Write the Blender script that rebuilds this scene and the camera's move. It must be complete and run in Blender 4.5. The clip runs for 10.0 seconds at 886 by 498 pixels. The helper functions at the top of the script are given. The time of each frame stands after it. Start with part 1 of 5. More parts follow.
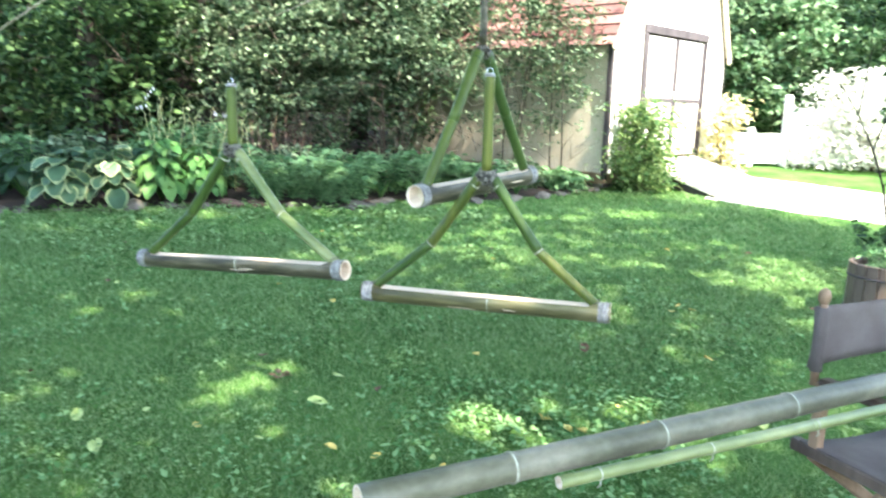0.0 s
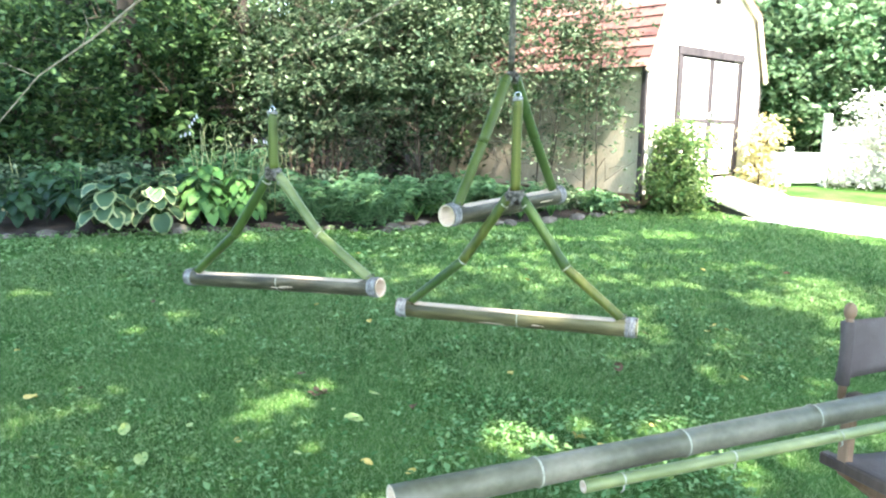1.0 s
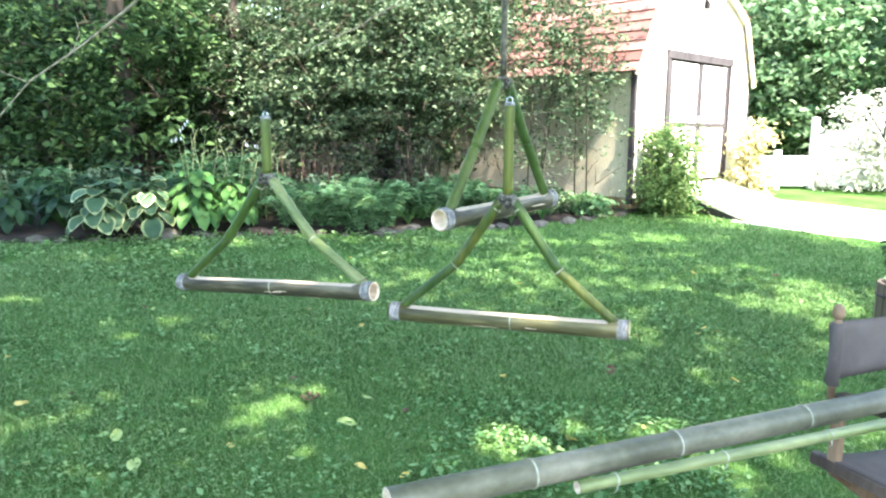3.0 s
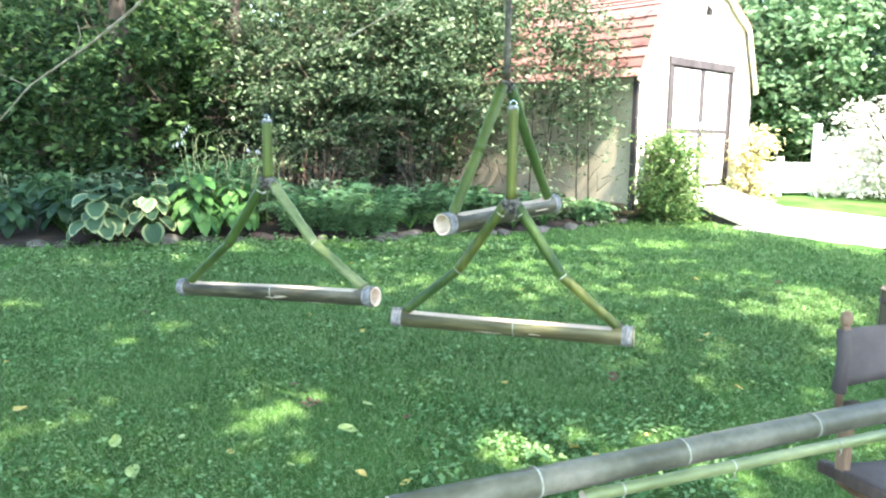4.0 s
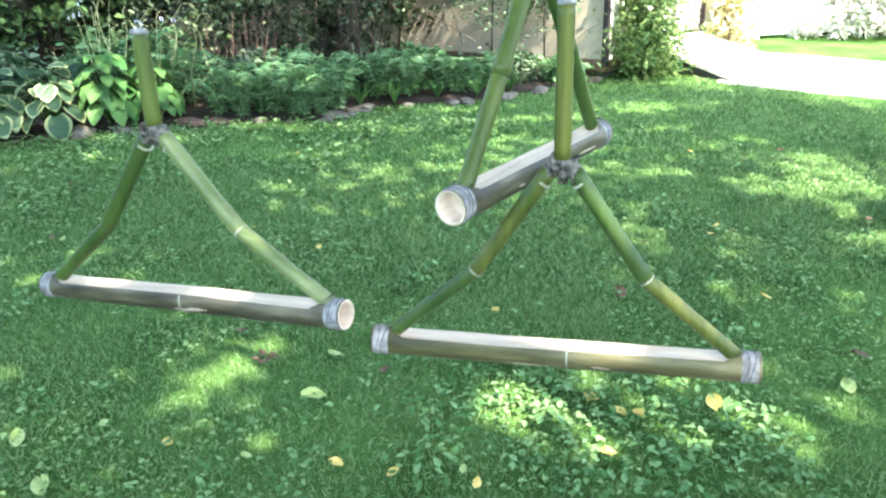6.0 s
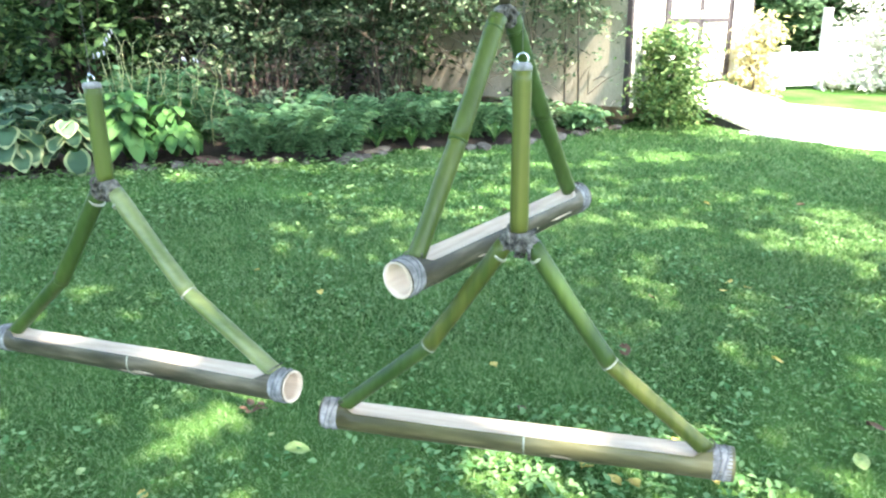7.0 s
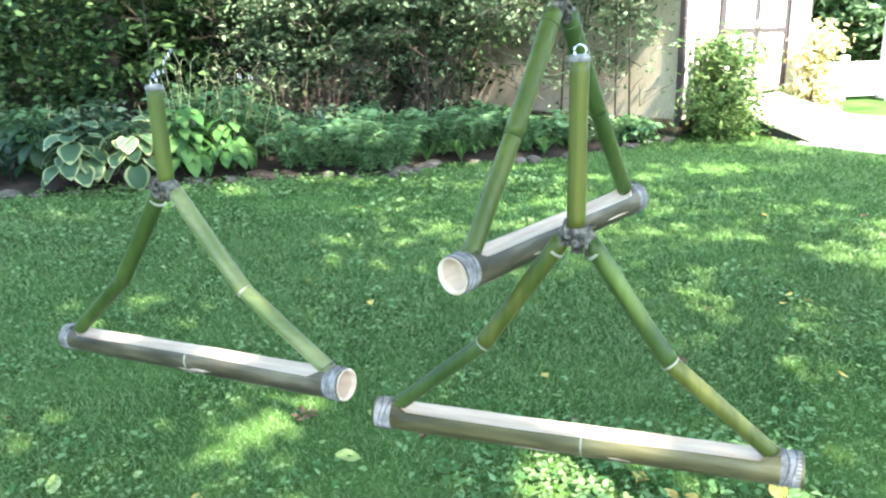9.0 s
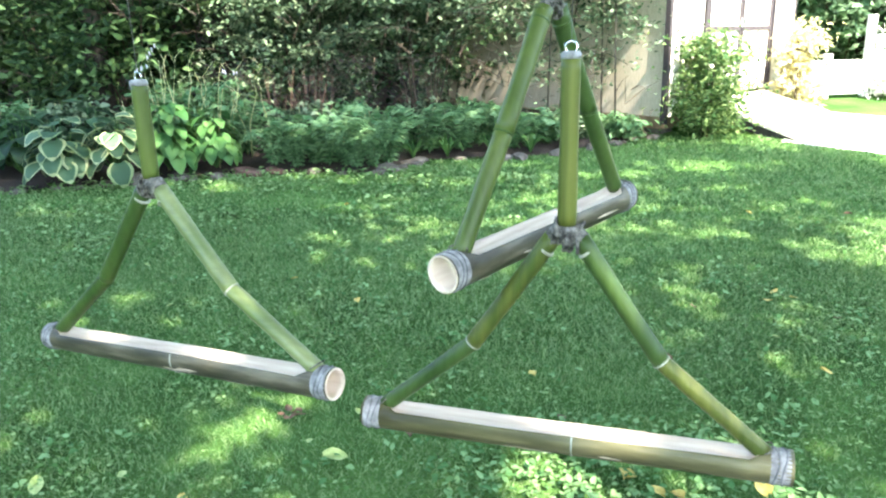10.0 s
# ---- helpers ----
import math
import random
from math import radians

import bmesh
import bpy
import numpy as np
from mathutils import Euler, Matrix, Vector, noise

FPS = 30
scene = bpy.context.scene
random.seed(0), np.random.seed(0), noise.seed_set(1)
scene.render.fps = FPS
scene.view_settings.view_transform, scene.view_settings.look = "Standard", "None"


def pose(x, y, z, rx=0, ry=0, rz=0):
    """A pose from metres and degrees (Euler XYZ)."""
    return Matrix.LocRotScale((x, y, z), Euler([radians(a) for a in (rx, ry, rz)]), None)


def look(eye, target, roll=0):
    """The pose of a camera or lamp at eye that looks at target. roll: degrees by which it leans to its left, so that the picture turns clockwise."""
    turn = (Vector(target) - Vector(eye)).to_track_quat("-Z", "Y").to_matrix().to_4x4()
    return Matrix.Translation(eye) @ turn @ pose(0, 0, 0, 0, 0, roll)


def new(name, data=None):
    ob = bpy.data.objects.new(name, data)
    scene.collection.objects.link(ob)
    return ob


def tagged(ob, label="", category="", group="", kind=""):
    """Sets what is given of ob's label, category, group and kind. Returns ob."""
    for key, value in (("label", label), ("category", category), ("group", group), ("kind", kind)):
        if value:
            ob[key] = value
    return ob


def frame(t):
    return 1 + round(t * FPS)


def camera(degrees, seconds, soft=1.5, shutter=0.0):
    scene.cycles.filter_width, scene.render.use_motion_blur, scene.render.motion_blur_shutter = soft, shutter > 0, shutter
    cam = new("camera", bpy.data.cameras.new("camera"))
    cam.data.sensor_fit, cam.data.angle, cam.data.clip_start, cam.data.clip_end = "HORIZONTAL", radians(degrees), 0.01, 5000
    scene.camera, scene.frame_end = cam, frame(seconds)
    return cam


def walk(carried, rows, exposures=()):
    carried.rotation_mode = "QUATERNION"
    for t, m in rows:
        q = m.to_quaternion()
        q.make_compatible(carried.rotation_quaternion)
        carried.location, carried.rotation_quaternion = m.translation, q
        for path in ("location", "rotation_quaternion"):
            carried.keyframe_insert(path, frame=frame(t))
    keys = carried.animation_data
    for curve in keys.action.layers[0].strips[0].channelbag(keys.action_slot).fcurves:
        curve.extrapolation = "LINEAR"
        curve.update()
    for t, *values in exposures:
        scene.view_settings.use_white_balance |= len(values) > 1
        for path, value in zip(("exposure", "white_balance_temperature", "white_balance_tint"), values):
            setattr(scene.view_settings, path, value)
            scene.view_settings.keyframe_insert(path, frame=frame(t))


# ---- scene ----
cam = camera(61.8, 10.0, soft=2.2, shutter=0.5)
PATH = [
    (0, (-0.011, -0.534, 1.817), (-0.091, 1.427, 1.429), 1.5),
    (0.5, (0.011, -0.610, 1.816), (-0.176, 1.353, 1.481), 0.6),
    (1, (0.010, -0.618, 1.816), (-0.170, 1.347, 1.488), 0.7),
    (1.5, (0.006, -0.624, 1.820), (-0.156, 1.343, 1.494), 0.9),
    (2, (0.002, -0.627, 1.823), (-0.151, 1.339, 1.490), 0.7),
    (2.5, (0.005, -0.633, 1.822), (-0.150, 1.334, 1.494), 0.5),
    (4, (-0.002, -0.610, 1.811), (-0.161, 1.361, 1.510), 0.7),
    (4.5, (-0.101, -0.396, 1.835), (-0.253, 1.558, 1.439), -0.6),
    (5, (-0.202, -0.175, 1.841), (-0.264, 1.765, 1.357), 0.3),
    (5.2, (-0.200, -0.074, 1.842), (-0.238, 1.853, 1.308), 0.1),
    (6.3, (-0.149, 0.376, 1.960), (-0.179, 2.246, 1.252), -1.9),
    (6.5, (-0.121, 0.401, 1.953), (-0.151, 2.289, 1.294), -0.7),
    (7, (-0.046, 0.394, 1.965), (-0.141, 2.302, 1.374), -0.6),
    (7.5, (-0.047, 0.396, 1.947), (-0.223, 2.307, 1.382), -0.7),
    (8, (-0.067, 0.396, 1.938), (-0.318, 2.302, 1.388), -1.0),
    (8.5, (-0.064, 0.391, 1.943), (-0.327, 2.299, 1.401), -1.4),
    (9, (-0.058, 0.394, 1.929), (-0.283, 2.305, 1.383), -1.6),
    (9.5, (-0.055, 0.401, 1.937), (-0.261, 2.312, 1.384), -1.3),
    (10, (-0.066, 0.405, 1.928), (-0.253, 2.318, 1.373), -1.3),
]
walk(cam, [(t, look(eye, aim, roll)) for t, eye, aim, roll in PATH], [(0.0, 3.91, 7050, 8), (10.0, 3.91, 7050, 8)])

# ---- light ----
SUN_AZ, SUN_EL = radians(-52), radians(52)      # direction towards the sun, from +x, and its height
world = bpy.data.worlds.new("world")
scene.world = world
world.use_nodes = True
sky = world.node_tree.nodes.new("ShaderNodeTexSky")
sky.sky_type, sky.sun_disc = "NISHITA", False
sky.sun_elevation, sky.sun_rotation = SUN_EL, math.pi / 2 - SUN_AZ
world.node_tree.nodes["Background"].inputs["Strength"].default_value = 0.15
world.node_tree.links.new(sky.outputs["Color"], world.node_tree.nodes["Background"].inputs["Color"])
sun = new("sun", bpy.data.lights.new("sun", "SUN"))
sun.data.energy, sun.data.angle, sun.data.color = 2.2, radians(0.7), (1.0, 0.96, 0.90)
sun_dir = Vector((math.cos(SUN_AZ) * math.cos(SUN_EL), math.sin(SUN_AZ) * math.cos(SUN_EL), math.sin(SUN_EL)))
sun.matrix_world = look(sun_dir * 30, (0, 0, 0))


# ---- materials ----
def node_mat(name, col_a, col_b, scale=8.0, rough=0.7, bump=0.2, bump_scale=60.0, stretch=(1, 1, 1), fine=0.35, spec=0.3,
             island=0.0, translucent=0.0, third=None, metallic=0.0):
    """Two colours mixed by coarse noise, darkened and lightened by a fine grain, with a bump."""
    m = bpy.data.materials.new(name)
    m.use_nodes = True
    nt = m.node_tree
    n, ln = nt.nodes, nt.links
    bsdf = n["Principled BSDF"]
    tc, mp = n.new("ShaderNodeTexCoord"), n.new("ShaderNodeMapping")
    mp.inputs["Scale"].default_value = stretch
    ln.new(tc.outputs["Object"], mp.inputs["Vector"])
    big, small = n.new("ShaderNodeTexNoise"), n.new("ShaderNodeTexNoise")
    big.inputs["Scale"].default_value, big.inputs["Detail"].default_value = scale, 4
    small.inputs["Scale"].default_value, small.inputs["Detail"].default_value = bump_scale, 3
    for t in (big, small):
        ln.new(mp.outputs["Vector"], t.inputs["Vector"])
    ramp = n.new("ShaderNodeValToRGB")
    ramp.color_ramp.elements[0].position, ramp.color_ramp.elements[1].position = 0.32, 0.68
    ramp.color_ramp.elements[0].color, ramp.color_ramp.elements[1].color = (*col_a, 1), (*col_b, 1)
    if third:
        e = ramp.color_ramp.elements.new(0.5)
        e.color = (*third, 1)
    fac = big.outputs["Fac"]
    if island:
        geo, obj, add, mul = n.new("ShaderNodeNewGeometry"), n.new("ShaderNodeObjectInfo"), n.new("ShaderNodeMath"), n.new("ShaderNodeMath")
        add.operation, mul.operation = "ADD", "FRACT"
        ln.new(geo.outputs["Random Per Island"], add.inputs[0])
        ln.new(obj.outputs["Random"], add.inputs[1])
        ln.new(add.outputs[0], mul.inputs[0])
        mix = n.new("ShaderNodeMix")
        mix.inputs[0].default_value = island
        ln.new(big.outputs["Fac"], mix.inputs[2])
        ln.new(mul.outputs[0], mix.inputs[3])
        fac = mix.outputs[0]
    ln.new(fac, ramp.inputs["Fac"])
    grain = n.new("ShaderNodeMix")
    grain.data_type, grain.blend_type = "RGBA", "OVERLAY"
    grain.inputs[0].default_value = fine
    ln.new(ramp.outputs["Color"], grain.inputs[6])
    ln.new(small.outputs["Fac"], grain.inputs[7])
    ln.new(grain.outputs[2], bsdf.inputs["Base Color"])
    bsdf.inputs["Roughness"].default_value = rough
    bsdf.inputs["Specular IOR Level"].default_value = spec
    bsdf.inputs["Metallic"].default_value = metallic
    if bump:
        b = n.new("ShaderNodeBump")
        b.inputs["Strength"].default_value, b.inputs["Distance"].default_value = bump, 0.01
        ln.new(small.outputs["Fac"], b.inputs["Height"])
        ln.new(b.outputs["Normal"], bsdf.inputs["Normal"])
    if translucent:
        tr, ms = n.new("ShaderNodeBsdfTranslucent"), n.new("ShaderNodeMixShader")
        ms.inputs[0].default_value = translucent
        ln.new(grain.outputs[2], tr.inputs["Color"])
        ln.new(bsdf.outputs[0], ms.inputs[1])
        ln.new(tr.outputs[0], ms.inputs[2])
        ln.new(ms.outputs[0], n["Material Output"].inputs["Surface"])
    return m


def leaf_mat(name, dark, light, rough=0.6, translucent=0.3, mid=None, spec=0.16):
    return node_mat(name, dark, light, scale=1.3, rough=rough, bump=0, bump_scale=40, fine=0.2, island=0.7, translucent=translucent, third=mid, spec=spec)


M_LAWN = node_mat("lawn_soil", (0.030, 0.078, 0.017), (0.074, 0.148, 0.038), scale=2.2, rough=0.95, bump=0.8, bump_scale=90, fine=0.6, spec=0.05)
M_GRASS = leaf_mat("grass_blades", (0.066, 0.145, 0.043), (0.194, 0.290, 0.124), rough=0.75, translucent=0.25, spec=0.05)
M_CLOVER = leaf_mat("clover", (0.076, 0.164, 0.046), (0.200, 0.306, 0.128), rough=0.75, translucent=0.25, spec=0.05)
M_WEED = leaf_mat("weed_leaves", (0.078, 0.180, 0.062), (0.195, 0.325, 0.140), rough=0.75, translucent=0.25, spec=0.05)
M_PATH = node_mat("pale_gravel", (0.46, 0.43, 0.38), (0.62, 0.58, 0.52), scale=3, rough=0.95, bump=0.6, bump_scale=120)
M_SOIL = node_mat("bed_soil", (0.014, 0.011, 0.008), (0.040, 0.028, 0.020), scale=6, rough=0.95, bump=0.9, bump_scale=50)
M_STONE = node_mat("edging_stone", (0.052, 0.047, 0.038), (0.150, 0.134, 0.112), scale=7, rough=0.9, bump=0.7, bump_scale=45, third=(0.105, 0.092, 0.074))
M_BRICK = node_mat("red_stone", (0.085, 0.046, 0.036), (0.17, 0.098, 0.076), scale=12, rough=0.9, bump=0.5, bump_scale=50)
M_SHRUB = leaf_mat("shrub_leaves", (0.034, 0.070, 0.034), (0.205, 0.268, 0.160), mid=(0.080, 0.135, 0.068), spec=0.25)
M_WOODS = leaf_mat("woods_leaves", (0.018, 0.046, 0.018), (0.090, 0.160, 0.058), mid=(0.040, 0.086, 0.031))
M_MAPLE = leaf_mat("maple_leaves", (0.062, 0.140, 0.060), (0.235, 0.350, 0.195), translucent=0.4)
M_VINE = leaf_mat("vine_leaves", (0.055, 0.125, 0.038), (0.225, 0.315, 0.115), translucent=0.4)
# golden leaf colour, lightened to put in the sun glare on the door-side bush
M_GOLD_GLARE = leaf_mat("golden_glare_leaves", (0.46, 0.44, 0.22), (0.66, 0.60, 0.36), translucent=0.35)
# near-white leaf colour stands in for sun glare on the bush beyond the path
M_GLARE_LEAF = leaf_mat("sun_glare_leaves", (0.50, 0.53, 0.44), (0.78, 0.78, 0.70), translucent=0.3)
M_FERN = leaf_mat("fern_leaves", (0.060, 0.145, 0.058), (0.165, 0.285, 0.130))
M_HOSTA = leaf_mat("hosta_leaves", (0.036, 0.105, 0.030), (0.100, 0.205, 0.060), rough=0.5)
M_BLUEHOSTA = leaf_mat("hosta_blue_leaf", (0.040, 0.088, 0.048), (0.080, 0.150, 0.080), rough=0.5)
M_CREAM = leaf_mat("hosta_cream_edge", (0.17, 0.23, 0.10), (0.36, 0.40, 0.21), rough=0.45)
M_FLOWER = node_mat("pale_flower", (0.42, 0.40, 0.46), (0.60, 0.58, 0.63), scale=40, rough=0.6, bump=0)
M_STALK = node_mat("stalk", (0.24, 0.28, 0.12), (0.44, 0.42, 0.22), scale=30, rough=0.7, bump=0)
M_BARK = node_mat("bark", (0.018, 0.015, 0.012), (0.052, 0.043, 0.035), scale=9, rough=0.95, bump=0.9, bump_scale=35, stretch=(1, 1, 0.25))
M_TWIG = node_mat("bare_twig", (0.17, 0.14, 0.10), (0.34, 0.29, 0.22), scale=20, rough=0.85, bump=0.3, bump_scale=80)
M_DEADTWIG = node_mat("dry_twig", (0.038, 0.029, 0.021), (0.100, 0.074, 0.055), scale=14, rough=0.9, bump=0.3)
M_REED = node_mat("dead_stem", (0.042, 0.026, 0.019), (0.125, 0.080, 0.058), scale=20, rough=0.9, bump=0.2)
M_GREYTWIG = node_mat("grey_twig", (0.030, 0.026, 0.020), (0.085, 0.072, 0.058), scale=14, rough=0.9, bump=0.3)
M_CANE = node_mat("green_bamboo", (0.036, 0.062, 0.009), (0.100, 0.120, 0.026), scale=7, rough=0.42, bump=0.08, bump_scale=90, stretch=(1, 1, 0.08), third=(0.060, 0.088, 0.015), spec=0.3)
M_CANE_D = node_mat("dark_green_bamboo", (0.018, 0.046, 0.009), (0.055, 0.092, 0.022), scale=7, rough=0.42, bump=0.08, bump_scale=90, stretch=(1, 1, 0.08), spec=0.22)
M_CANE_Y = node_mat("yellow_green_bamboo", (0.024, 0.050, 0.007), (0.118, 0.126, 0.026), scale=26, rough=0.42, bump=0.08, bump_scale=90, stretch=(1, 1, 0.04), spec=0.25)
M_NODE = node_mat("bamboo_node", (0.20, 0.21, 0.15), (0.40, 0.40, 0.32), scale=40, rough=0.6, bump=0.3)
M_LOG = node_mat("weathered_bamboo", (0.034, 0.031, 0.020), (0.140, 0.120, 0.082), scale=30, rough=0.42, bump=0.25, bump_scale=60, stretch=(0.16, 1, 1), third=(0.064, 0.057, 0.036), spec=0.2, fine=0.5)
M_LOG_OLIVE = node_mat("olive_bamboo", (0.040, 0.038, 0.016), (0.165, 0.145, 0.070), scale=24, rough=0.4, bump=0.25, bump_scale=60, stretch=(0.16, 1, 1), third=(0.078, 0.072, 0.030), spec=0.25, fine=0.5)
M_INNER = node_mat("pale_bamboo_inside", (0.49, 0.375, 0.275), (0.74, 0.60, 0.46), scale=14, rough=0.85, bump=0.2, bump_scale=70, stretch=(0.15, 1, 1))
M_WRAP = node_mat("grey_wire_wrap", (0.13, 0.125, 0.122), (0.32, 0.31, 0.30), scale=60, rough=0.6, bump=0.1, bump_scale=150)
M_CORD = node_mat("dark_cord", (0.008, 0.007, 0.006), (0.21, 0.195, 0.165), scale=95, rough=0.85, bump=0.5, bump_scale=260, fine=0.6)
M_BANDWIRE = node_mat("dull_wire", (0.09, 0.09, 0.09), (0.20, 0.20, 0.20), scale=60, rough=0.6, bump=0)
M_STEEL = node_mat("bright_steel", (0.55, 0.55, 0.56), (0.7, 0.7, 0.72), scale=50, rough=0.25, bump=0, metallic=1.0)
M_POLE = node_mat("grey_green_bamboo", (0.058, 0.056, 0.036), (0.185, 0.172, 0.122), scale=6, rough=0.42, bump=0.1, bump_scale=70, stretch=(0.7, 1, 1), third=(0.100, 0.100, 0.064), spec=0.3, fine=0.35)
M_THIN = node_mat("fresh_green_cane", (0.085, 0.125, 0.038), (0.215, 0.240, 0.100), scale=9, rough=0.42, bump=0.08, bump_scale=80, stretch=(0.3, 1, 1), spec=0.45)
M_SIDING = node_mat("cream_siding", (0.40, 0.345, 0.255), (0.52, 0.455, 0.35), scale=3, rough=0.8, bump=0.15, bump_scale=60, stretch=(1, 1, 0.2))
# paler copy of the siding cream: sunlight on the front put into the colour
M_FRONT_SUNLIT = node_mat("cream_front", (0.70, 0.66, 0.57), (0.80, 0.76, 0.68), scale=3, rough=0.75, bump=0.15, bump_scale=60, stretch=(1, 1, 0.2))
M_BRACE = node_mat("grey_brace", (0.16, 0.145, 0.15), (0.24, 0.22, 0.225), scale=8, rough=0.75, bump=0.2)
M_TRIM = node_mat("dark_trim", (0.030, 0.025, 0.027), (0.060, 0.050, 0.053), scale=8, rough=0.75, bump=0.2, stretch=(1, 1, 0.2))
M_SHINGLE = node_mat("red_shingle", (0.190, 0.088, 0.078), (0.33, 0.175, 0.155), scale=5, rough=0.9, bump=0.5, bump_scale=120, island=0.6)
M_PLANK = node_mat("ramp_plank", (0.52, 0.48, 0.41), (0.68, 0.63, 0.56), scale=5, rough=0.85, bump=0.3, bump_scale=50, island=0.3)
M_DARKWOOD = node_mat("dark_stained_wood", (0.045, 0.030, 0.024), (0.12, 0.085, 0.066), scale=7, rough=0.5, bump=0.2, stretch=(1, 1, 0.2))
M_LIGHTWOOD = node_mat("worn_wood", (0.17, 0.10, 0.06), (0.34, 0.225, 0.145), scale=8, rough=0.6, bump=0.2, stretch=(1, 1, 0.3))
M_CANVAS = node_mat("grey_canvas", (0.078, 0.062, 0.058), (0.130, 0.108, 0.100), scale=6, rough=0.9, bump=0.35, bump_scale=400)
M_DECK = node_mat("deck_board", (0.17, 0.14, 0.11), (0.28, 0.24, 0.20), scale=5, rough=0.85, bump=0.3, stretch=(0.2, 1, 1), island=0.4)
M_YLEAF = node_mat("yellow_leaf", (0.42, 0.32, 0.07), (0.62, 0.46, 0.16), scale=14, rough=0.7, bump=0.1)
M_BLEAF = node_mat("brown_leaf", (0.085, 0.050, 0.030), (0.18, 0.105, 0.062), scale=14, rough=0.8, bump=0.1)
M_GLEAF = node_mat("pale_green_leaf", (0.20, 0.28, 0.08), (0.34, 0.40, 0.16), scale=14, rough=0.6, bump=0.1)
M_WHITE = node_mat("lamp_white", (0.7, 0.7, 0.68), (0.8, 0.8, 0.78), scale=8, rough=0.4, bump=0)


# ---- shape helpers ----
def gz(x, y):
    """Height of the lawn, which rises gently towards the shed and levels out past it."""
    yy = y if y < 12 else 12 + 6 * math.tanh((y - 12) / 6)
    yy = yy if yy > -3 else -3 + 2 * math.tanh((yy + 3) / 2)
    xx = 12 * math.tanh(x / 12)
    return -0.012 * xx + 0.0822 * yy


def gz_np(x, y):
    yy = np.where(y < 12, y, 12 + 6 * np.tanh((y - 12) / 6))
    yy = np.where(yy > -3, yy, -3 + 2 * np.tanh((yy + 3) / 2))
    return -0.012 * 12 * np.tanh(x / 12) + 0.0822 * yy


def obj(name, verts, faces, mat, parent=None, label="", smooth=False):
    me = bpy.data.meshes.new(name)
    me.from_pydata([tuple(v) for v in verts], [], faces)
    for m in (mat if isinstance(mat, (list, tuple)) else [mat]):
        me.materials.append(m)
    if smooth:
        me.polygons.foreach_set("use_smooth", [True] * len(me.polygons))
    ob = new(name, me)
    if parent:
        ob.parent = parent
    if label:
        tagged(ob, label)
    return ob


def part(name, bm, mat, parent, label="", smooth=False):
    """Links a bmesh as one mesh object under a thing or a part."""
    me = bpy.data.meshes.new(name)
    bm.normal_update()
    bm.to_mesh(me)
    bm.free()
    for m in (mat if isinstance(mat, (list, tuple)) else [mat]):
        me.materials.append(m)
    if smooth:
        me.polygons.foreach_set("use_smooth", [True] * len(me.polygons))
    ob = new(name, me)
    if parent:
        ob.parent = parent
    if label:
        tagged(ob, label)
    return ob


def thing(name, m, label, category, group="", kind=""):
    ob = new(name)
    ob.matrix_basis = m
    ob.empty_display_size = 0.1
    return tagged(ob, label, category, group, kind)


def box(sx, sy, sz, centre=(0, 0, 0), bevel=0.004, rot=None, bm=None):
    """A bevelled board or block."""
    b = bm or bmesh.new()
    made = bmesh.ops.create_cube(b, size=1.0)["verts"]
    m = Matrix.Translation(centre) @ (rot or Matrix()) @ Matrix.Diagonal((sx, sy, sz, 1))
    bmesh.ops.transform(b, matrix=m, verts=made)
    if bevel:
        edges = list({e for v in made for e in v.link_edges})
        bmesh.ops.bevel(b, geom=edges, offset=bevel, segments=1, affect="EDGES")
    return b


def sweep(pts, radii, seg=12, cap=True):
    """Verts and faces of a round tube along points."""
    pts = [Vector(p) for p in pts]
    verts, faces = [], []
    prev = None
    for i, p in enumerate(pts):
        a, b = pts[max(i - 1, 0)], pts[min(i + 1, len(pts) - 1)]
        d = (b - a).normalized()
        if prev is None:
            prev = d.orthogonal().normalized()
        side = (prev - d * prev.dot(d)).normalized()
        prev = side
        up = d.cross(side)
        r = radii[i] if isinstance(radii, (list, tuple)) else radii
        for k in range(seg):
            an = 2 * math.pi * k / seg
            verts.append(p + side * (r * math.cos(an)) + up * (r * math.sin(an)))
    for i in range(len(pts) - 1):
        for k in range(seg):
            k2 = (k + 1) % seg
            faces.append((i * seg + k, i * seg + k2, (i + 1) * seg + k2, (i + 1) * seg + k))
    if cap:
        faces.append(tuple(range(seg - 1, -1, -1)))
        faces.append(tuple(range((len(pts) - 1) * seg, len(pts) * seg)))
    return verts, faces


def joined(pieces):
    verts, faces = [], []
    for v, f in pieces:
        n = len(verts)
        verts += list(v)
        faces += [tuple(i + n for i in q) for q in f]
    return verts, faces


def tube(name, pts, radii, mat, parent=None, label="", seg=12, cap=True):
    v, f = sweep(pts, radii, seg, cap)
    return obj(name, v, f, mat, parent, label, smooth=True)


